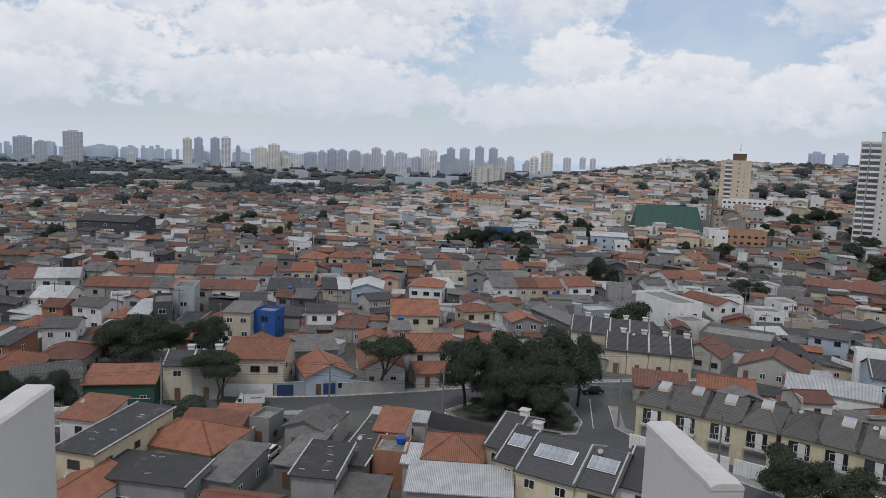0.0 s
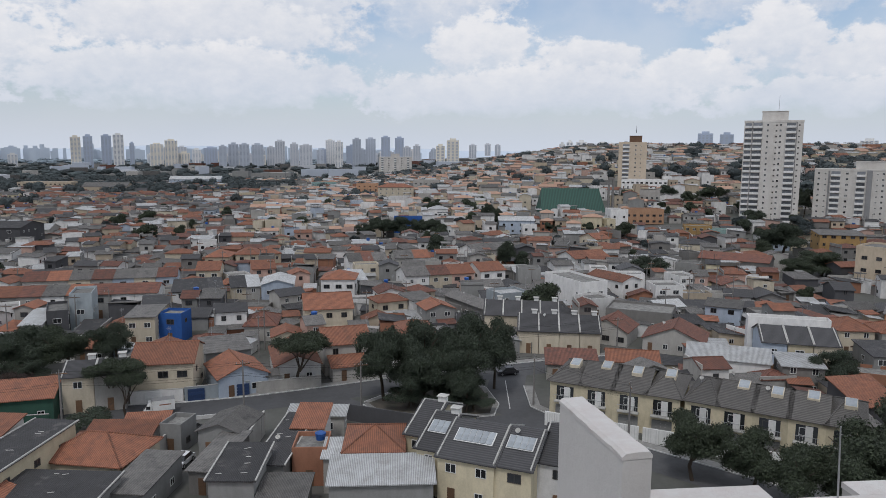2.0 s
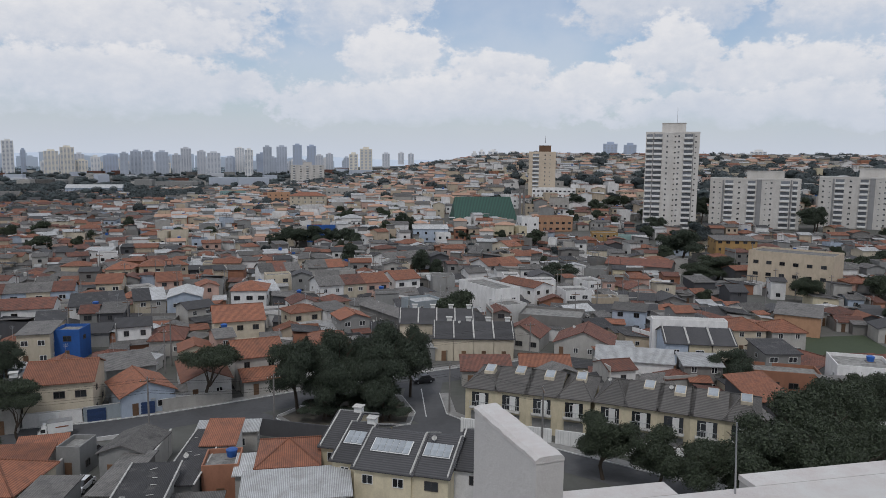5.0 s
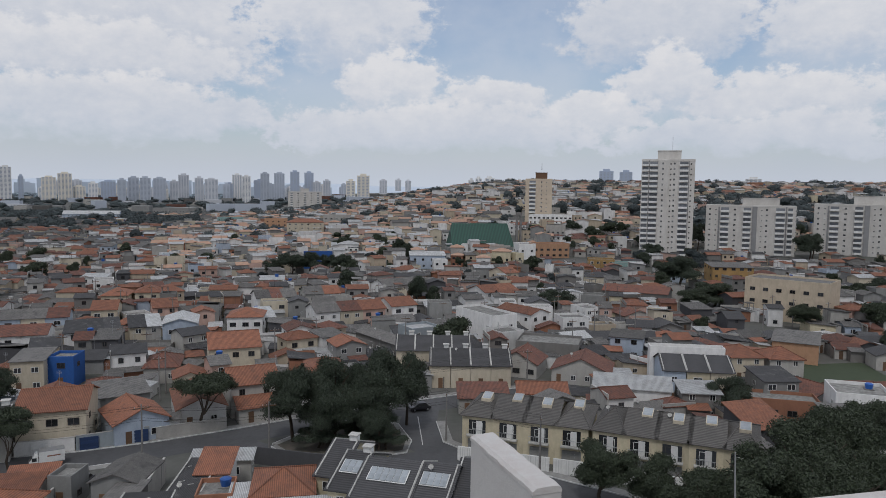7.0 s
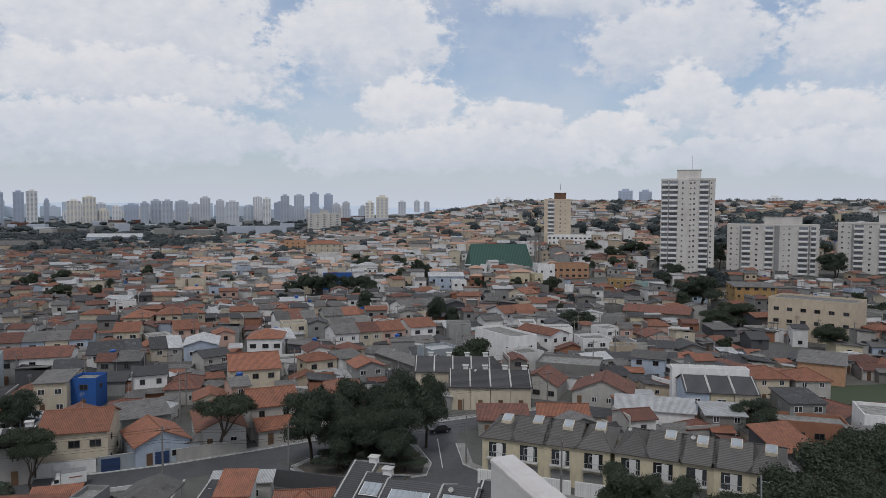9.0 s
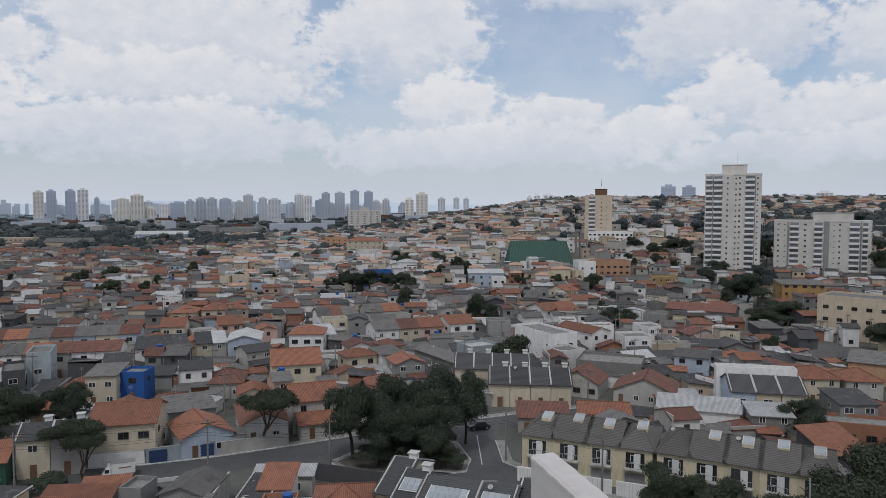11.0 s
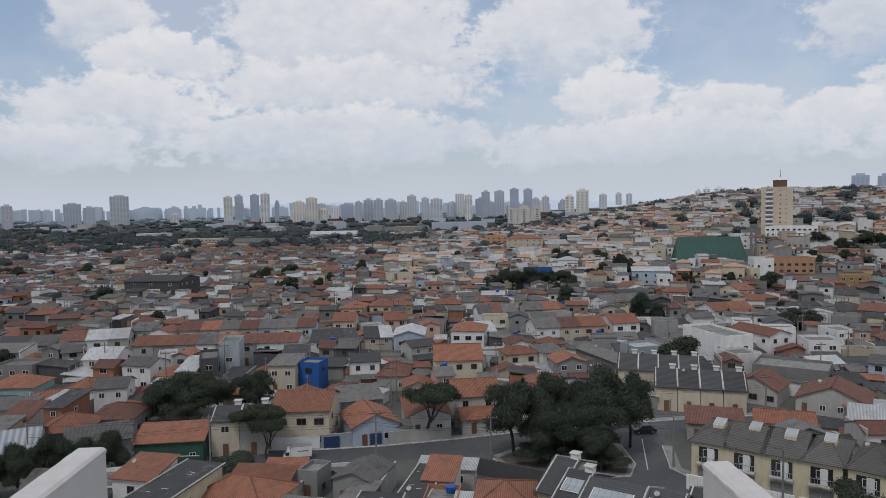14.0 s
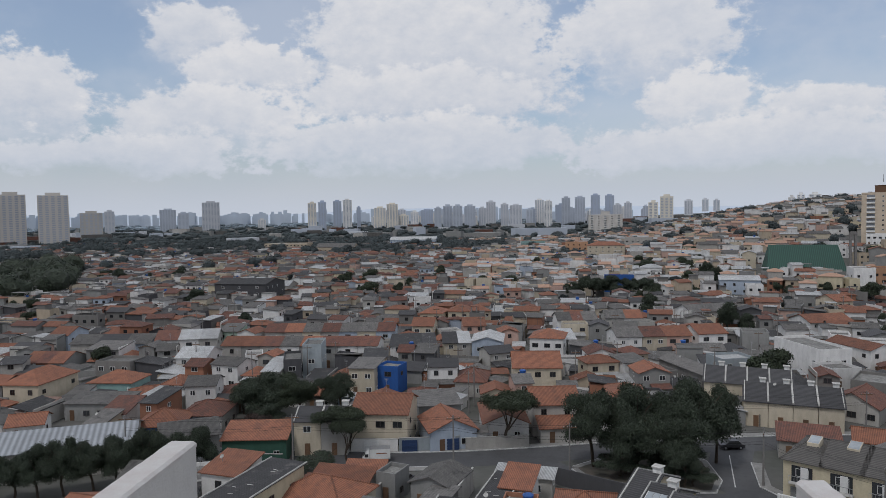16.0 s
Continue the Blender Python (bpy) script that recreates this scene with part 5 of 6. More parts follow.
def tree(x, y, h=8.0, spread=4.0, mat="leaf_dark", kind="broad", z=None, name="tree", label=None, turn=None, seed=0):
    key = (kind, mat, seed % 3)
    if key not in PROTO:
        flat = kind == "umbrella"
        n = {"broad": 26, "umbrella": 16, "small": 9, "shrub": 12}[kind]
        cnt = {"broad": 36000, "umbrella": 20000, "small": 7500, "shrub": 11000}[kind]
        leaf = {"broad": 0.0135, "umbrella": 0.0150, "small": 0.027, "shrub": 0.020}[kind]
        PROTO[key] = (trunk_geo(1, 0.5, 0.028, 5 if kind != "small" else 3, seed).mesh("trunk"),
                      crown_mesh("crown", lobes_for(1, 0.5, n, seed + len(PROTO), flat) if kind != "shrub" else [(a, b, 0.5, c) for a, b, _, c in lobes_for(1, 0.5, n, seed)], cnt, leaf, mat, seed + 3, 0.5 if flat else 0.8))
    tr, cr = PROTO[key]
    words = {"broad": "broad dark green tree with a dense uneven crown", "umbrella": "umbrella-shaped street tree with a flat green crown",
             "small": "small green tree among the houses", "shrub": "dense dark green bush"}[kind]
    zz = ground_z(x, y) if z is None else z
    ob = thing(name, pose(x, y, zz, 0, 0, RL.uniform(0, 360) if turn is None else turn), label or words, "tree" if kind != "shrub" else "bush", "trees")
    sc = Matrix.Diagonal((spread * 2, spread * 2, h, 1))
    part("trunk", tr, ob, at=sc)
    part("crown", cr, ob, at=sc)
    return ob


for i, (x, y, h, s) in enumerate(((2.0, 110.5, 13.2, 5.0), (7.0, 108.5, 11.6, 4.6), (8.5, 115.0, 13.6, 5.6), (13.0, 108.0, 11.0, 4.4), (17.0, 112.5, 14.6, 5.6), (20.5, 115.5, 13.4, 4.4), (14.0, 104.8, 7.0, 3.0))):
    tree(x, y, h, s, "leaf_dark", "broad", 0.15, seed=i)
tree(-12.0, 119.2, 9.6, 5.2, "leaf_mid", "umbrella", 0.1, seed=0)
tree(-40.2, 110.4, 8.5, 4.4, "leaf_mid", "umbrella", 0.1, seed=1)
tree(-37.0, 107.0, 7.4, 3.2, "leaf_mid", "umbrella", 0.1, seed=2)
for x, y, h, s in ((-39.5, 101.0, 4.6, 4.0), (-43.5, 98.5, 4.0, 3.0)):
    tree(x, y, h, s, "leaf_dark", "shrub", 0.0, name="bush", seed=1)
for i, (x, y, h, s) in enumerate(((40.0, 79.5, 9.0, 4.6), (44.0, 74.5, 8.6, 4.2), (47.5, 70.0, 9.0, 4.8), (54.5, 69.0, 11.6, 6.0), (62.0, 71.5, 12.6, 6.4), (58.5, 62.5, 11.5, 5.8), (70.0, 75.0, 12.6, 6.2), (50.0, 63.0, 9.5, 4.8), (67.0, 65.0, 11.0, 5.5), (77.0, 81.0, 11.6, 5.6), (84.0, 85.0, 10.5, 5.4))):
    tree(x, y, h, s, "leaf_mid", "broad", 0.0, seed=i)
for i, (x, y, h, s) in enumerate(((4, 330, 11, 6), (12, 328, 12, 6.5), (22, 331, 10, 5.5), (28, 336, 9, 5), (59, 358, 14, 4), (62, 352, 12, 3.6), (3, 397, 9, 6), (184, 425, 10, 6), (-3, 332, 8, 5))):
    tree(x, y, h, s, "leaf_dark", "broad", seed=i)
for x, y, h, s in ((5, 107.5, 4.0, 3.5), (11, 106.5, 3.6, 3.2), (16, 105.5, 3.4, 3.0), (8.5, 112, 4.2, 4.0), (15, 113, 4.5, 4.0)):
    tree(x, y, h, s, "leaf_dark", "shrub", 0.15, name="bush", seed=2)
tree(78.0, 108.5, 8.0, 4.2, "leaf_dark", "broad", seed=1)
for x, y, h, s in ((226, 350, 17, 5), (258, 303, 15, 7), (266, 310, 14, 6), (183, 322, 11, 6)):
    tree(x, y, h, s, "leaf_dark", "broad", seed=2)
tree(88.0, 214.0, 9.0, 6.6, "leaf_dark", "broad", seed=2)
tree(158.0, 258.0, 15.0, 9.5, "leaf_dark", "broad", seed=1)
tree(150.0, 222.0, 9.0, 9.0, "leaf_mid", "broad", seed=0)
tree(138.0, 212.0, 8.0, 6.0, "leaf_mid", "broad", seed=2)
tree(150.0, 176.0, 9.0, 5.5, "leaf_mid", "broad", seed=2)
tree(-58.5, 120.5, 5.5, 3.2, "leaf_red", "shrub", name="bush", label="dense dark reddish brown bush", seed=0)
for i, (x, y, h, s) in enumerate(((-62.0, 127.0, 10.0, 6.0), (-55.5, 128.5, 9.5, 5.4), (-49.0, 134.0, 9.0, 4.4), (-67.0, 131.0, 6.5, 3.8), (-58.0, 122.0, 5.5, 3.2))):
    tree(x, y, h, s, "leaf_mid" if i % 2 else "leaf_dark", "broad", seed=i)
for i in range(11):
    tree(-88 + i * 2.9, 77.5 + i * 2.1, 7.4 + (i % 3) * 0.9, 3.3, "leaf_dark", "broad", seed=i)
TREE_SPOTS.sort(key=lambda p: math.hypot(*p))
for i, (x, y) in enumerate(TREE_SPOTS[:140]):
    big_one = RL.random() < 0.3
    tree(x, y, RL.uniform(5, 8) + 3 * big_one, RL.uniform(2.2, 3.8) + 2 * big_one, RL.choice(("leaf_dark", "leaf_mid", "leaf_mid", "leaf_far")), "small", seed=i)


def woods(name, spots, label, mat="leaf_far", leaf=0.6, per=420, seed=1):
    rg = np.random.RandomState(seed)
    V, hearts = [], []
    heart = bmesh.new()
    bmesh.ops.create_icosphere(heart, subdivisions=2, radius=1.0)
    hv = np.array([v.co[:] for v in heart.verts])
    hf = np.array([[v.index for v in f.verts] for f in heart.faces])
    heart.free()
    for x, y, z, h, s in spots:
        lumps = 1 + 0.16 * rg.normal(size=(len(hv), 1))
        hearts.append(np.array([x, y, z + h * 0.56]) + hv * lumps * np.array([s, s, h * 0.44]) * 0.80)
        d = rg.normal(size=(per, 3))
        d /= np.linalg.norm(d, axis=1)[:, None]
        c = np.array([x, y, z + h * 0.58]) + d * np.array([s, s, h * 0.44]) * (0.74 + 0.3 * rg.rand(per, 1))
        n = d + rg.normal(size=(per, 3)) * 0.2
        n /= np.linalg.norm(n, axis=1)[:, None]
        u = np.cross(n, rg.normal(size=(per, 3)))
        u /= np.linalg.norm(u, axis=1)[:, None]
        v = np.cross(n, u)
        k = leaf * (0.6 + 0.8 * rg.rand(per, 1))
        V.append(np.stack([c - u * k, c - v * k * 0.7, c + u * k, c + v * k * 0.7], 1).reshape(-1, 3))
    V = np.concatenate(V)
    me = bpy.data.meshes.new(name)
    faces = np.arange(len(V)).reshape(-1, 4).tolist()
    for i in range(len(hearts)):
        faces.extend((hf + len(V) + i * len(hv)).tolist())
    me.from_pydata(np.concatenate([V] + hearts).tolist(), [], faces)
    me.materials.append(MATS[mat])
    me.update()
    return tagged(part(name, me), label, "woods", kind="stuff")


RW = random.Random(21)
spots = [(x, y, ground_z(x, y), RW.uniform(7, 12), RW.uniform(4, 7)) for x, y in TREE_SPOTS[140:]]
for _ in range(900):   # wooded belt in front of the far towers
    az, r = radians(RW.uniform(-48, 6)), RW.choice((RW.uniform(850, 1500), RW.uniform(1500, 2300)))
    x, y = r * math.sin(az), r * math.cos(az)
    spots.append((x, y, ground_z(x, y), RW.uniform(6, 12), RW.uniform(7, 14)))
for _ in range(120):   # trees behind the pale blocks and on the hill crest
    az, r = radians(RW.uniform(30, 46)), RW.uniform(470, 640)
    x, y = r * math.sin(az), r * math.cos(az)
    spots.append((x, y, ground_z(x, y), RW.uniform(8, 13), RW.uniform(5, 8)))
for _ in range(160):
    az, r = radians(RW.uniform(2, 46)), RW.uniform(860, 1100)
    x, y = r * math.sin(az), r * math.cos(az)
    spots.append((x, y, ground_z(x, y), RW.uniform(6, 12), RW.uniform(5, 10)))
misty = []
for _ in range(420):   # woods beyond the towers, distance haze put into their leaf colour
    az, r = radians(RW.uniform(-56, 8)), RW.uniform(2300, 3300)
    misty.append((r * math.sin(az), r * math.cos(az), 0, RW.uniform(8, 16), RW.uniform(14, 26)))
woods("hazy_woods", misty, "distant woods tinted pale blue-green as if by haze", "leaf_haze", 1.6, 140, 4)
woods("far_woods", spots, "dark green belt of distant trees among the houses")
spots = []
for _ in range(60):    # dark grove at the foot of the pair of towers
    az, r = radians(RW.uniform(-48, -39)), RW.uniform(380, 560)
    x, y = r * math.sin(az), r * math.cos(az)
    spots.append((x, y, 0, RW.uniform(12, 19), RW.uniform(6, 9)))
woods("grove", spots, "dense dark green grove at the foot of the towers", leaf=0.42, per=1500, mat="leaf_dark")


# ---- apartment blocks ----
def balcony_geo(w):
    def build(gg):
        gg.box(-w / 2, w / 2, -1.2, 0, 0, 0.14, "tower_cream")
        gg.box(-w / 2, w / 2, -1.2, -1.08, 0.14, 1.1, "paint_white")
        gg.box(-w / 2, -w / 2 + 0.1, -1.08, 0, 0.14, 1.1, "paint_white")
        gg.box(w / 2 - 0.1, w / 2, -1.08, 0, 0.14, 1.1, "paint_white")
        gg.box(-w / 2 + 0.1, w / 2 - 0.1, -0.06, 0.02, 0.14, 2.5, "pane_balcony_hazy")
    return build


def block(x, y, w, d, floors, rot, columns, storey=2.78, top=(), strips=(), wall="tower_cream", label="", side_cols=(), base=0.0, name="apartment_tower", groupn="apartment towers"):
    """An apartment block: shaft, roof house, vertical bands, and for every storey its balconies and windows."""
    z = ground_z(x, y) - 1.0
    ob = thing(name, pose(x, y, z, 0, 0, rot), label, "apartment block", groupn)
    H = floors * storey + 1.0
    g = Geo()
    g.box(-w / 2, w / 2, -d / 2, d / 2, 0, H, wall)
    g.box(-w / 2 - 0.1, w / 2 + 0.1, -d / 2 - 0.1, d / 2 + 0.1, H, H + 1.0, wall)
    part("wall", g, ob)
    for x0, x1, hh, mat in top:
        g = Geo()
        g.box(x0, x1, -d * 0.3, d * 0.3, H + 0.9, H + hh, mat)
        g.box(x0 - 0.2, x1 + 0.2, -d * 0.3 - 0.2, d * 0.3 + 0.2, H + hh, H + hh + 0.3, mat)
        part("roof_house", g, ob)
    for x0, x1, mat, out in strips:
        g = Geo()
        g.box(x0, x1, -d / 2 - out, -d / 2 + 0.05, 0, H + (0.4 if out > 0.3 else 0), mat)
        part("band", g, ob)
    for k in range(floors):
        zz = 1.0 + k * storey
        for cx, cw, kind in columns:
            if kind == "balcony":
                part("balcony", shared(f"balcony_{cw}", balcony_geo(cw)), ob, at=pose(cx, -d / 2 - 0.02, zz))
            else:
                out = 0.95 if kind == "proud" else 0.03
                window(ob, cx, -d / 2 - out, zz + 0.95, 0, cw, 1.1 if cw > 0.8 else 0.7, cw < 0.8)
        for cy, cw in side_cols:
            window(ob, -w / 2 - 0.03, cy, zz + 0.95, -90, cw, 1.0, False)
    return ob


T1 = block(204, 346, 27, 16, 18, -30, [(-11.5, 3.2, "balcony"), (-7.2, 4.2, "balcony"), (-2.6, 0.9, "proud"), (1.4, 0.7, "win"), (3.2, 1.0, "win"), (8.0, 4.4, "balcony"), (11.6, 0.7, "win")],
           top=((-5.5, 6.5, 5.5, "tower_cream"),), strips=((-9.7, -9.3, "tower_grey", 0.5), (-5.0, 0.2, "tower_cream", 0.92), (10.3, 10.7, "tower_grey", 0.2)),
           label="tall pale grey apartment tower with white balconies")
g = Geo()
g.tube((0, 0, 0), (0, 0, 9), 0.12, 0.05, "steel", 6)
part("antenna", g, T1, at=pose(2, 0, 56))
T2COLS = [(-20, 1.0, "win"), (-17, 0.8, "win"), (-12.5, 4.2, "balcony"), (-7.5, 1.2, "win"), (-1.5, 3.8, "balcony"), (5.5, 0.8, "win"), (8.0, 1.0, "win"), (14.5, 4.4, "balcony"), (19.2, 2.4, "balcony"), (22, 0.8, "win")]
block(247, 334, 44, 15, 9, -36, T2COLS, top=((-4, 14, 4.6, "tower_cream"),), strips=((1.0, 3.4, "tower_grey", 0.5), (-15.8, -15.0, "tower_grey", 0.3), (17.0, 17.6, "tower_grey", 0.5)),
      label="broad pale grey apartment block of nine storeys with balconies")
block(297, 311, 44, 15, 9, -43, T2COLS, top=((-4, 14, 5.2, "tower_cream"),), strips=((1.0, 3.4, "tower_grey", 0.5), (-15.8, -15.0, "tower_grey", 0.3)),
      label="broad pale grey apartment block of nine storeys with balconies")
BT = block(183, 486, 19, 14, 10, -20, [(-4.5, 4.6, "balcony"), (2.0, 1.0, "win"), (5.5, 0.8, "win")], storey=2.95, wall="tower_beige",
           top=((-2.4, 6.0, 5.2, "brown_render"),), label="beige apartment tower with a dark brown roof house")
g = Geo()
g.tube((0, 0, 0), (0, 0, 5), 0.3, 0.08, "steel", 6)
part("antenna", g, BT, at=pose(2, 0, 38))
house(186, 470, 30, 14, 6.0, -20, "flat", "concrete", "white", label="white rendered podium building below the beige tower")
house(212, 470, 24, 14, 7.0, -22, "flat", "concrete", "white", label="white rendered flat-roofed hall on the hillside")

for bx, by, bw, bd, bh, br, bwall, broof, btile in ((-132, 928, 42, 16, 14, 2, "grey", "flat", "concrete"), (-4, 618, 19, 13, 12, 0, "orange", "flat", "terracotta"), (18, 542, 27, 14, 12, -2, "cream", "hip", "terracotta"),
                                                  (46, 602, 22, 12, 10, -4, "offwhite", "flat", "metal"), (-51, 762, 25, 13, 9, 0, "teal", "flat", "metal"), (18, 356, 14, 5, 7.5, 0, "blue", "flat", "metal"),
                                                  (37, 396, 11, 9, 7.5, -6, "white", "hip", "metal"), (70, 338, 17, 10, 6.5, -8, "paleblue", "shed", "metal"), (-208, 868, 58, 20, 9, 4, "paleblue", "gable", "metal"),
                                                  (-162, 346, 27, 12, 4.4, 0, "offwhite", "gable", "metal"), (-250, 700, 40, 20, 8, 3, "beige", "gable", "fibre"), (-330, 760, 50, 22, 9, 5, "beige", "flat", "metal")):
    house(bx, by, bw, bd, bh, br, broof, btile, bwall, front=max(4, int(bw / 4)), side=2, doors=False, name="commercial_building", group="larger buildings",
          label=f"{WALLS[bwall][1]} larger building with {ROOFS[btile]} roof")

# green church hall with a concrete bell pillar
g = Geo()
zc = ground_z(114, 398)
hall = thing("church_hall", pose(115, 402, zc - 1, 0, 0, -5), "dark green sheet-clad hall with steep sloping roof", "church")
g.hull([(-19, -11, 0), (19, -11, 0), (19, 11, 0), (-19, 11, 0), (-17.0, 0, 14.5), (16.5, 0, 14.5)], [(0, 1, 5, 4), (2, 3, 4, 5), (1, 2, 5), (3, 0, 4), (0, 3, 2, 1)], "green_sheet")
part("roof", g, hall)
g = Geo()
g.box(-16, 16, -11.6, -10.6, 0, 2.2, "wall_offwhite")
part("wall", g, hall)
g = Geo()
for sx in (-1.2, 1.2):
    g.box(21.5 + sx - 0.5, 21.5 + sx + 0.5, -9, -7.5, 0, 21, "pole_concrete")
g.box(20.2, 22.8, -9.2, -7.3, 20, 21.5, "pole_concrete")
part("bell_pillar", g, hall, "tall grey concrete bell pillar")
ob = house(139, 353, 20, 11, 7.0, -4, "flat", "terracotta", "orange", front=6, side=2, label="orange painted two storey building with white band")
house(125, 351, 9, 11, 7.6, -4, "flat", "concrete", "white", front=2)
ob = block(33, 1010, 46, 24, 9, -2, [(-18, 3, "balcony"), (-9, 2, "win"), (0, 3, "balcony"), (9, 2, "win"), (18, 3, "balcony")], storey=3.2, wall="tower_cream", top=((-6, 6, 5, "tower_cream"),), label="white apartment block on the far slope", groupn="far blocks")


# ---- distant towers ----
RF = random.Random(8)


def far_tower(az, top, width, tone, r=2100, base=0.0, lean=0):
    """A far apartment tower seen at an azimuth, its roof at an elevation, its width in degrees."""
    a = radians(az)
    x, y = r * math.sin(a), r * math.cos(a)
    H = EYE + r * math.tan(radians(top)) - base
    w = r * radians(width * 0.92)
    ob = thing("apartment_tower", pose(x, y, base - 3, 0, 0, -az + lean), "distant apartment tower in haze-tinted colours with rows of windows", "apartment block", "distant towers")
    g = Geo()
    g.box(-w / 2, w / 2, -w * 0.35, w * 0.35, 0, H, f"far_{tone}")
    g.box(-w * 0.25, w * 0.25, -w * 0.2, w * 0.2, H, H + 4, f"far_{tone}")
    part("wall", g, ob)
    g = Geo()
    n = max(2, int(w / 7))
    for k in range(int(H / 3.1) - 1):
        for i in range(n):
            xc = (i + 0.5) * w / n - w / 2
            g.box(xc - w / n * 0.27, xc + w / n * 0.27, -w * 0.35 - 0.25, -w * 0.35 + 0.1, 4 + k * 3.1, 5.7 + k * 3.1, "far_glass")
    tagged(part("facade_glazing", g, ob), kind="stuff")


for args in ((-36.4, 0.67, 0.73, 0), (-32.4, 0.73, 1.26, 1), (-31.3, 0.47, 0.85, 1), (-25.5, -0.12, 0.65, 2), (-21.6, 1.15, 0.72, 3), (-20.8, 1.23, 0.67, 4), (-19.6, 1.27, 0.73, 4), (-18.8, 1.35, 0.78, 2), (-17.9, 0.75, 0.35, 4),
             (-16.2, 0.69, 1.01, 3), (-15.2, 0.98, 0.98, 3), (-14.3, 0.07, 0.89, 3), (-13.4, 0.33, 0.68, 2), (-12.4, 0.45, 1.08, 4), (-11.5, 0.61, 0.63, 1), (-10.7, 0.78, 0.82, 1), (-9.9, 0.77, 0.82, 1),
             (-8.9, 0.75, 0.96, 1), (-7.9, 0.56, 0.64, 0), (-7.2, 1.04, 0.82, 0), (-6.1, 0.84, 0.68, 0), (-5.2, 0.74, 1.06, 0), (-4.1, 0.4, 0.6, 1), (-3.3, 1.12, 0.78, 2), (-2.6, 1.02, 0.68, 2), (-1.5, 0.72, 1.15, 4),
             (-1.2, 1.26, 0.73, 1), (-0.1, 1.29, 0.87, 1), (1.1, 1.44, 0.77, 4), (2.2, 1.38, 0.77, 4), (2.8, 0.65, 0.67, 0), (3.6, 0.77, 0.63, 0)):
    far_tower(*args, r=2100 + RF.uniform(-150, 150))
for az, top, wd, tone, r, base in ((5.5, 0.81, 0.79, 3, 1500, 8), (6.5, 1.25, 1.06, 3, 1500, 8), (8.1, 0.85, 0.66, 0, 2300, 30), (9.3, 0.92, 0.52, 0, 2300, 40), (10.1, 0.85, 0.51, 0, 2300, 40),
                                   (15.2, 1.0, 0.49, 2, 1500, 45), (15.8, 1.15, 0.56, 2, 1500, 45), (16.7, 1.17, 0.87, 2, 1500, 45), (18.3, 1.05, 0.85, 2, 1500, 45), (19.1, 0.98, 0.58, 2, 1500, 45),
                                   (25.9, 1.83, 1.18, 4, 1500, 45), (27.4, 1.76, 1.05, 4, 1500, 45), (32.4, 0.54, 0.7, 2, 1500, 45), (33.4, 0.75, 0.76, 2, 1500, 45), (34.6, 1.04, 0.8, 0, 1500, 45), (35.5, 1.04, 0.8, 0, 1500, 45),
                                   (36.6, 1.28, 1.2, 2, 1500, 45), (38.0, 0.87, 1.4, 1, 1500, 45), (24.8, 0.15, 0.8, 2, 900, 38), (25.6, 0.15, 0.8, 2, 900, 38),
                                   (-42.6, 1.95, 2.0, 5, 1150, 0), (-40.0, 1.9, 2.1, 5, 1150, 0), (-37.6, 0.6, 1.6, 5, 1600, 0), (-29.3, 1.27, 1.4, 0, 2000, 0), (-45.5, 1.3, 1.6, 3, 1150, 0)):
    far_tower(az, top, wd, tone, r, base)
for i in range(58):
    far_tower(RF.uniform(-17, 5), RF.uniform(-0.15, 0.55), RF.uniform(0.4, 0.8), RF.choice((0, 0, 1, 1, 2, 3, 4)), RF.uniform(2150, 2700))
g = Geo()
for i in range(430):   # skyline at the horizon, mist put into its pale blue colour
    az = RF.uniform(-60, 4)
    r = RF.uniform(3300, 4300)
    a = radians(az)
    hh = RF.uniform(42, 62) + RF.choice((0, 0, 6, 14))
    w = RF.uniform(12, 30)
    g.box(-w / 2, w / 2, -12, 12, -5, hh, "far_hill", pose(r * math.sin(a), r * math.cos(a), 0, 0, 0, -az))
for i in range(120):
    az = RF.uniform(-48, 8)
    r = RF.uniform(1000, 2200)
    a = radians(az)
    w = RF.uniform(14, 48)
    g.box(-w / 2, w / 2, -8, 8, -2, RF.uniform(5, 15), RF.choice(("far_0", "far_1", "roof_fibre", "roof_fibre", "roof_rust", "wall_offwhite", "wall_grey")), pose(r * math.sin(a), r * math.cos(a), ground_z(r * math.sin(a), r * math.cos(a)), 0, 0, -az + RF.uniform(-25, 25)))
tagged(part("distant_skyline", g), "haze-tinted pale blue skyline of far towers", "skyline", kind="stuff")
g = Geo()
prev = None
for i in range(61):
    az = radians(-70 + i * 2.4)
    hh = 62 + 28 * noise.noise((i * 0.23, 0.5, 0)) + 12 * noise.noise((i * 0.9, 2.5, 0))
    p = (4500 * math.sin(az), 4500 * math.cos(az))
    q = (4300 * math.sin(az), 4300 * math.cos(az))
    if prev:
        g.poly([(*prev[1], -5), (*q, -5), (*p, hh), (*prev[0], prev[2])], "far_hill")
    prev = (p, q, hh)
tagged(part("backdrop", g), "haze-tinted pale blue hills at the horizon", "hills", kind="structure")


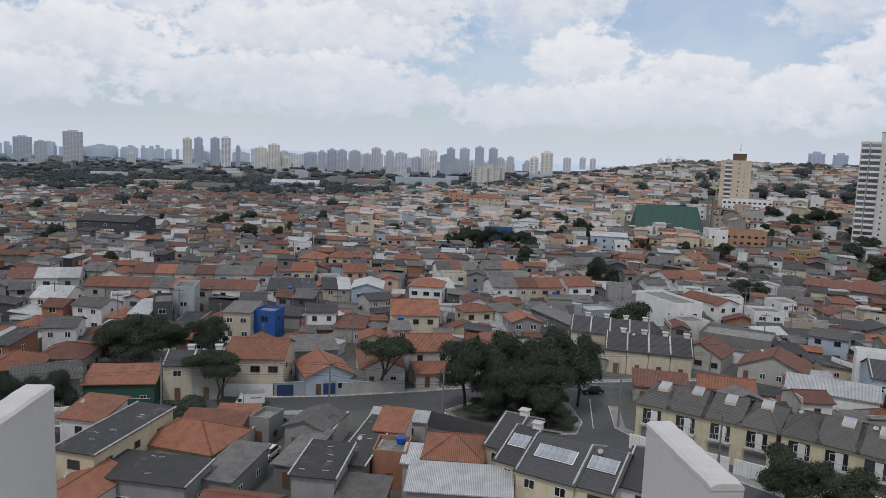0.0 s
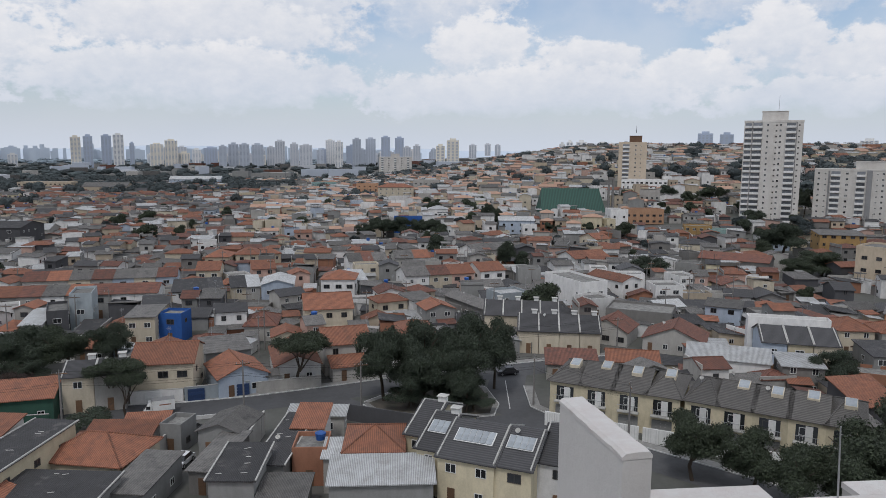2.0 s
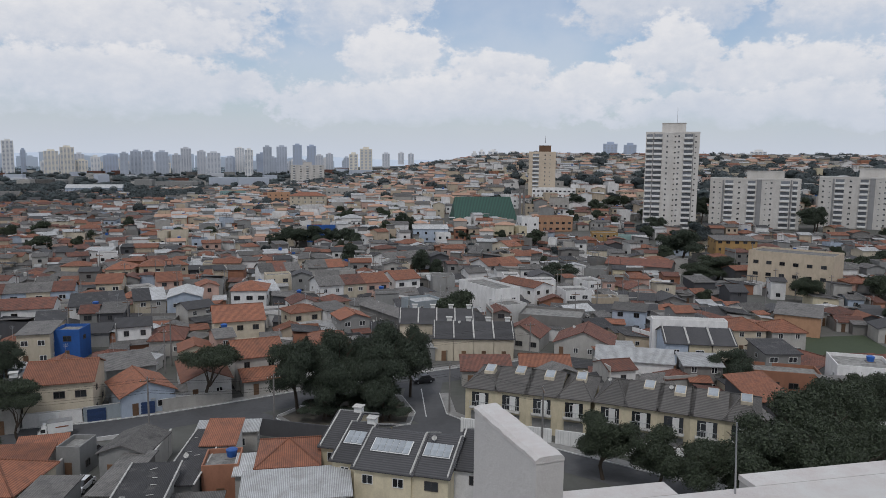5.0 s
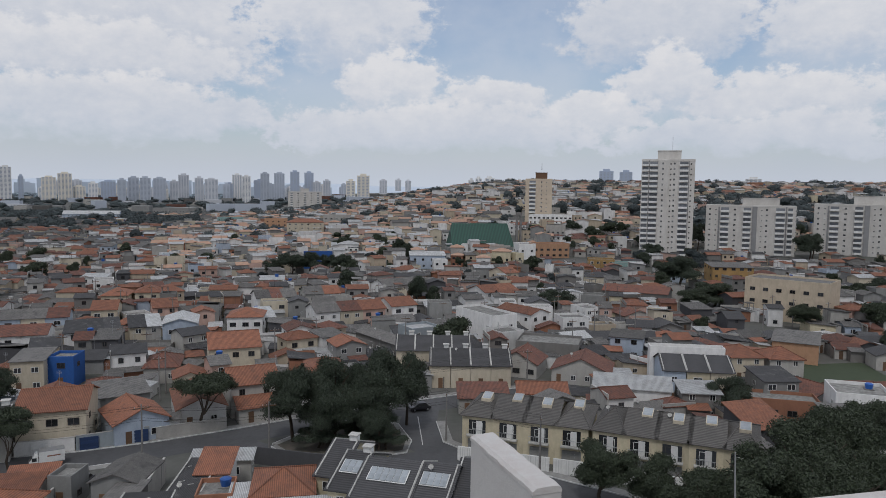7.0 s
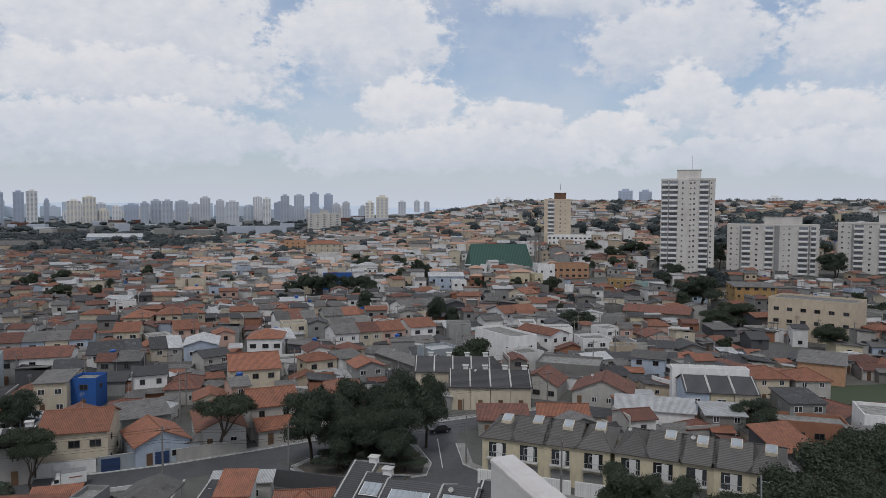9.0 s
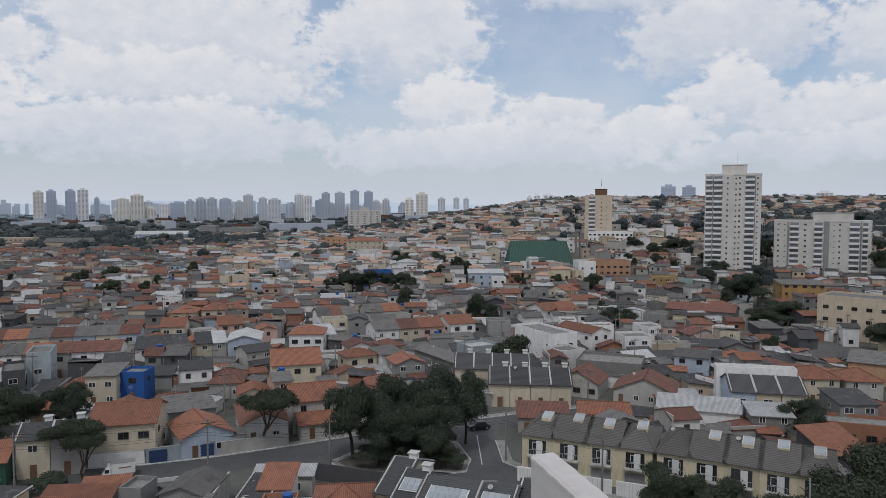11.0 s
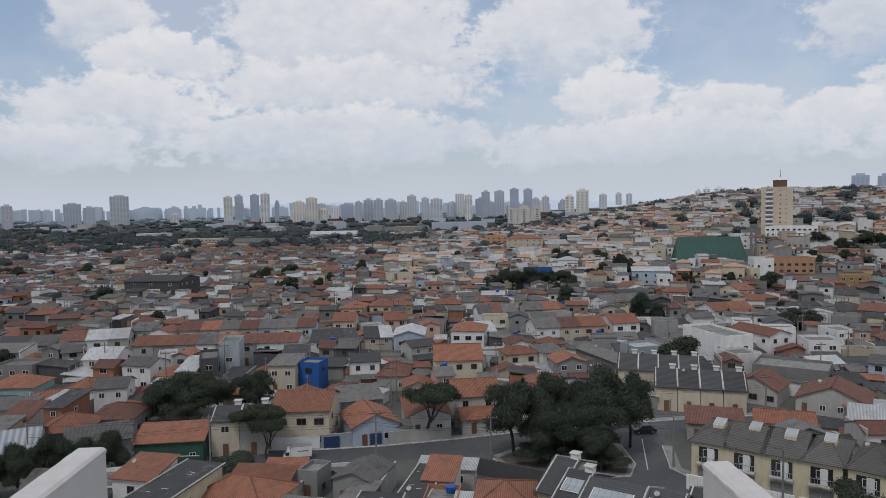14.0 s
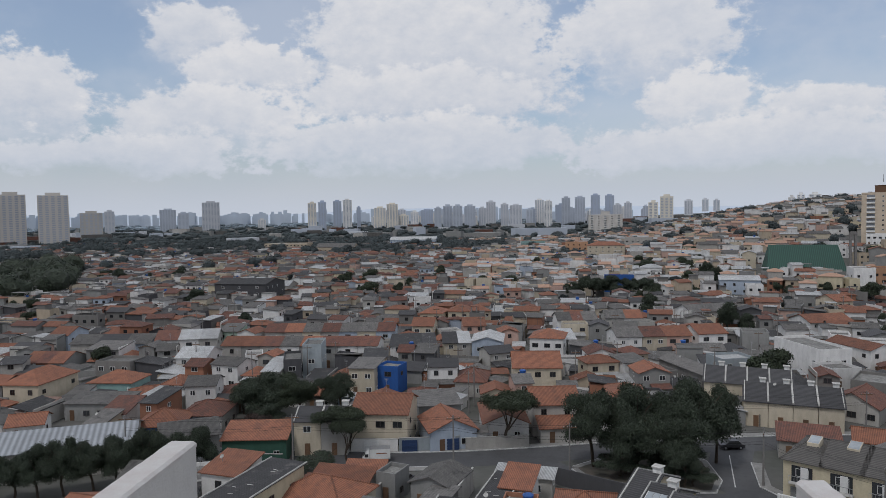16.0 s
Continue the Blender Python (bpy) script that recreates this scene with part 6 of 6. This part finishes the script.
# ---- poles and cables ----
def utility_pole(x, y, h=9.0, rot=0):
    ob = thing("utility_pole", pose(x, y, ground_z(x, y), 0, 0, rot), "grey concrete utility pole with crossarm and cables", "utility pole", "utility poles")
    g = Geo()
    g.tube((0, 0, -0.3), (0, 0, h), 0.17, 0.1, "pole_concrete", 8)
    part("pole", g, ob)
    g = Geo()
    g.box(-1.1, 1.1, -0.06, 0.06, h - 0.7, h - 0.55, "timber")
    part("crossarm", g, ob)
    for k in (-0.9, -0.3, 0.3, 0.9):
        g = Geo()
        g.tube((k, 0, h - 0.55), (k, 0, h - 0.35), 0.05, 0.04, "steel", 6)
        part("insulator", g, ob)
    return ob


def cable(a, b, sag=0.5):
    g = Geo()
    n = 10
    pts = [Vector(a).lerp(Vector(b), i / n) - Vector((0, 0, sag * 4 * (i / n) * (1 - i / n))) for i in range(n + 1)]
    ring = [(p.x + ox, p.y, p.z + oz) for p in pts for ox, oz in ((-0.018, 0), (0, 0.018), (0.018, 0), (0, -0.018))]
    g.hull(ring, [(4 * i + k, 4 * i + (k + 1) % 4, 4 * i + 4 + (k + 1) % 4, 4 * i + 4 + k) for i in range(n) for k in range(4)], "cable_black")
    return tagged(part("cable", g), "black overhead cable between poles", "cable", "overhead cables")


POLES = [(-72, 99.5), (-45.5, 104.2), (-19.9, 107.2), (-1.9, 105.2), (25.6, 107.0), (36, 92.5), (48, 131.5), (8, 124.6)]
for i, (x, y) in enumerate(POLES):
    utility_pole(x, y, 8.6, 75 if i in (4, 5) else 12)
for i, j in ((0, 1), (1, 2), (2, 3), (3, 4), (4, 5), (3, 7), (7, 6)):
    for off, zz in ((-0.9, 8.25), (0.3, 8.25), (0.0, 6.6), (0.0, 6.2)):
        cable((POLES[i][0] + off * 0.2, POLES[i][1] + off, zz), (POLES[j][0] + off * 0.2, POLES[j][1] + off, zz))
for x, y in ((-22, 143), (-60, 165), (-30, 210), (30, 170), (70, 160), (95, 175), (-95, 160), (-120, 185), (10, 220), (55, 215), (110, 200), (130, 168), (-75, 150)):
    utility_pole(x, y, 9.0, 5)
POLE_SPOTS.sort(key=lambda p: math.hypot(*p))
for x, y in [p for p in POLE_SPOTS if math.hypot(*p) > 125 and abs(p[0]) < 0.9 * p[1] and not blocked(p[0], p[1], 0.6)][:70]:
    utility_pole(x, y, 8.6, 15)


# ---- vehicles ----
def wheel_geo(gg, r=0.33, w=0.2):
    gg.tube((0, -w / 2, 0), (0, w / 2, 0), r, r, "tyre", 14)
    gg.tube((0, -w / 2 - 0.01, 0), (0, w / 2 + 0.01, 0), r * 0.6, r * 0.6, "steel", 10)


def car(x, y, rot, col, label):
    name = "car_paint_" + "_".join(str(int(c * 100)) for c in col)
    if name not in MATS:
        material(name, col, 0.3, [c * 0.8 for c in col], 1, 0.2, 8, 0.0, 0.03)
    ob = thing("car", pose(x, y, ground_z(x, y) + 0.04, 0, 0, rot), label, "car", "parked cars")
    g = Geo()
    sec = [(-2.0, 0.35), (-2.0, 0.8), (-1.1, 0.95), (1.3, 0.95), (1.95, 0.85), (2.0, 0.35)]
    n = len(sec)
    g.hull([(a, -0.82, b) for a, b in sec] + [(a, 0.82, b) for a, b in sec], [tuple(range(n)), tuple(range(2 * n - 1, n - 1, -1))] + [((i + 1) % n, i, n + i, n + (i + 1) % n) for i in range(n)], name)
    part("body", g, ob)
    g = Geo()
    g.hull([(-1.2, -0.78, 0.95), (1.5, -0.78, 0.95), (1.5, 0.78, 0.95), (-1.2, 0.78, 0.95), (-0.5, -0.62, 1.42), (1.0, -0.62, 1.42), (1.0, 0.62, 1.42), (-0.5, 0.62, 1.42)],
           [(0, 1, 5, 4), (1, 2, 6, 5), (2, 3, 7, 6), (3, 0, 4, 7)], "pane")
    part("glazing", g, ob)
    g = Geo()
    g.box(-0.5, 1.0, -0.63, 0.63, 1.4, 1.46, name)
    part("roof", g, ob)
    for sx in (-1.25, 1.25):
        for sy in (-0.78, 0.78):
            part("wheel", shared("wheel", wheel_geo), ob, at=pose(sx, sy, 0.33))
    return ob


car(-24.6, 89.5, 78, (0.70, 0.71, 0.72), "white car parked in the bare yard")
car(24.5, 123.5, 10, (0.03, 0.03, 0.035), "black car parked at the street corner")
car(-26.0, 99.5, 80, (0.06, 0.06, 0.07), "dark car parked beside the outbuilding")
car(-99.0, 134.0, 10, (0.10, 0.16, 0.35), "blue car in a covered yard")
car(60.0, 166.0, -5, (0.6, 0.6, 0.6), "white car parked beside the houses")
car(-118.0, 240.0, 85, (0.6, 0.6, 0.6), "white car parked in the street")
ob = thing("box_truck", pose(-33.0, 108.5, 0.03, 0, 0, 17) @ Matrix.Scale(0.84, 4), "white light truck with box body parked at the kerb", "truck")
g = Geo()
g.box(-1.1, 2.75, -0.95, 0.95, 0.75, 2.75, "paint_white")
g.box(-1.1, 2.75, -0.97, 0.97, 0.7, 0.8, "steel")
g.box(-1.1, 2.75, -0.97, 0.97, 2.7, 2.78, "steel")
part("box_body", g, ob)
g = Geo()
g.box(0.1, 2.1, -0.975, -0.96, 1.75, 1.95, "roof_terracotta")
part("lettering_bar", g, ob, "faded orange lettering bar")
g = Geo()
g.hull([(-2.65, -0.82, 0.45), (-1.2, -0.82, 0.45), (-1.2, 0.82, 0.45), (-2.65, 0.82, 0.45), (-2.6, -0.82, 1.1), (-1.2, -0.82, 1.1), (-1.2, 0.82, 1.1), (-2.6, 0.82, 1.1), (-2.0, -0.75, 1.9), (-1.2, -0.75, 1.95), (-1.2, 0.75, 1.95), (-2.0, 0.75, 1.9)],
       [(0, 1, 5, 4), (2, 3, 7, 6), (3, 0, 4, 7), (4, 5, 9, 8), (6, 7, 11, 10), (8, 9, 10, 11), (7, 4, 8, 11), (1, 2, 6, 5), (0, 3, 2, 1), (5, 6, 10, 9)], "paint_white")
g.box(-1.9, -1.15, -0.7, 0.7, 1.9, 2.45, "paint_white", taper=0.12)
part("cab", g, ob)
g = Geo()
g.hull([(-2.57, -0.7, 1.18), (-2.57, 0.7, 1.18), (-2.06, 0.66, 1.84), (-2.06, -0.66, 1.84)], [(0, 3, 2, 1)], "pane")
g.box(-2.15, -1.45, -0.835, -0.815, 1.15, 1.75, "pane")
part("glazing", g, ob)
for sx in (-2.0, 1.6):
    for sy in (-0.8, 0.8):
        part("wheel", shared("wheel", wheel_geo), ob, at=pose(sx, sy, 0.33))

# ---- own building: roof edge, fins and parapet ----
material("concrete_white", (0.54, 0.525, 0.505), 0.85, (0.47, 0.455, 0.44), 1.8, 0.5, 22, 0.25, 0.02)
# parapet faces: their shade is put into a darker grey than the walls
material("parapet_shaded", (0.36, 0.35, 0.335), 0.9, (0.26, 0.25, 0.24), 2.5, 0.6, 22, 0.25, 0.02)
material("coping_white", (0.57, 0.56, 0.54), 0.8, (0.46, 0.39, 0.37), 3.0, 0.55, 30, 0.35, 0.02)


def fin(cx, cy, W, D, top):
    """A thick plastered wall with a slightly worn, uneven top edge."""
    ob = thing("parapet_fin", pose(cx, cy, 37.0, 0, 0, 7), "thick white painted concrete parapet fin with worn top", "wall", "parapet fins")
    H = top - 37.0
    g = Geo()
    g.box(-W, W, -D, D, 0, H - 0.02, "concrete_white")
    part("wall", g, ob)
    bm = bmesh.new()
    n = 36
    cols = (-W - 0.004, -W + 0.02, 0, W - 0.02, W + 0.004)
    grid = []
    for i in range(n + 1):
        yv = -D - 0.004 + (2 * D + 0.008) * i / n
        rowv = []
        for k, c in enumerate(cols):
            edge = k in (0, 4)
            j = noise.noise((yv * 9, c * 9, 3.0)) * 0.006 + noise.noise((yv * 30, c * 20, 7.0)) * 0.003
            rowv.append(bm.verts.new((c + (j if edge else 0), yv, H + (-0.012 if edge else 0.006) + j)))
        grid.append(rowv)
    lowr = [[bm.verts.new((v.co.x, v.co.y, H - 0.035)) for v in (r_[0], r_[-1])] for r_ in grid]
    for i in range(n):
        for k in range(4):
            bm.faces.new((grid[i][k], grid[i][k + 1], grid[i + 1][k + 1], grid[i + 1][k]))
        bm.faces.new((lowr[i][0], grid[i][0], grid[i + 1][0], lowr[i + 1][0]))
        bm.faces.new((grid[i][4], lowr[i][1], lowr[i + 1][1], grid[i + 1][4]))
    for i, flip in ((0, False), (n, True)):
        f_ = (lowr[i][0], lowr[i][1], grid[i][4], grid[i][3], grid[i][2], grid[i][1], grid[i][0])
        bm.faces.new(f_[::-1] if flip else f_)
    me = bpy.data.meshes.new("coping")
    bm.to_mesh(me)
    bm.free()
    me.materials.append(MATS["coping_white"])
    part("coping", me, ob, "worn white plaster top")
    return ob


fin(1.46, 4.215, 0.093, 0.475, EYE - 1.7)
fin(-2.885, 3.91, 0.105, 0.90, EYE - 1.7)
own = thing("apartment_tower", pose(0, 0, 0), "white plastered apartment building with a lower roof terrace", "apartment block")
g = Geo()
g.box(-14, 16, -14, 4.85, 0, 37.0, "concrete_white")
part("lower_block", g, own)
g = Geo()
g.box(-14, 16, -14, -1.2, 37.0, 42.6, "concrete_white")
part("upper_block", g, own)
for x0, x1 in ((1.58, 2.84), (3.50, 9.0)):
    g = Geo()
    g.box(x0, x1, 4.50, 4.68, 37.0, EYE - 2.46, "parapet_shaded")
    g.box(x0, x1, 4.485, 4.695, EYE - 2.46, EYE - 2.415, "coping_white")
    tagged(part("parapet", g), "low white roof parapet with faces in shaded tone and weathered coping", "parapet", "roof parapets")
g = Geo()
g.box(1.62, 9.0, 3.30, 3.60, 37.0, EYE - 2.00, "concrete_white")
g.box(1.62, 9.0, 3.28, 3.62, EYE - 2.00, EYE - 1.95, "coping_white")
tagged(part("roof_wall", g), "white roof wall with broad smooth coping", "parapet", "roof parapets")
g = Geo()
g.tube((2.64, 3.56, EYE - 1.95), (2.62, 3.56, EYE - 1.50), 0.006, 0.004, "steel", 6)
tagged(part("rod", g), "thin bare metal rod on the roof wall", "rod")
g = Geo()
cab = [(1.6, 4.44, EYE - 2.50), (2.2, 4.44, EYE - 2.51), (2.9, 4.3, EYE - 2.52), (3.3, 4.4, EYE - 2.42), (3.8, 4.47, EYE - 2.48), (6, 4.47, EYE - 2.49)]
for p, q in zip(cab, cab[1:]):
    g.tube(p, q, 0.008, 0.008, "cable_black", 5)
tagged(part("roof_cable", g), "black cable running along the roof parapet", "cable")
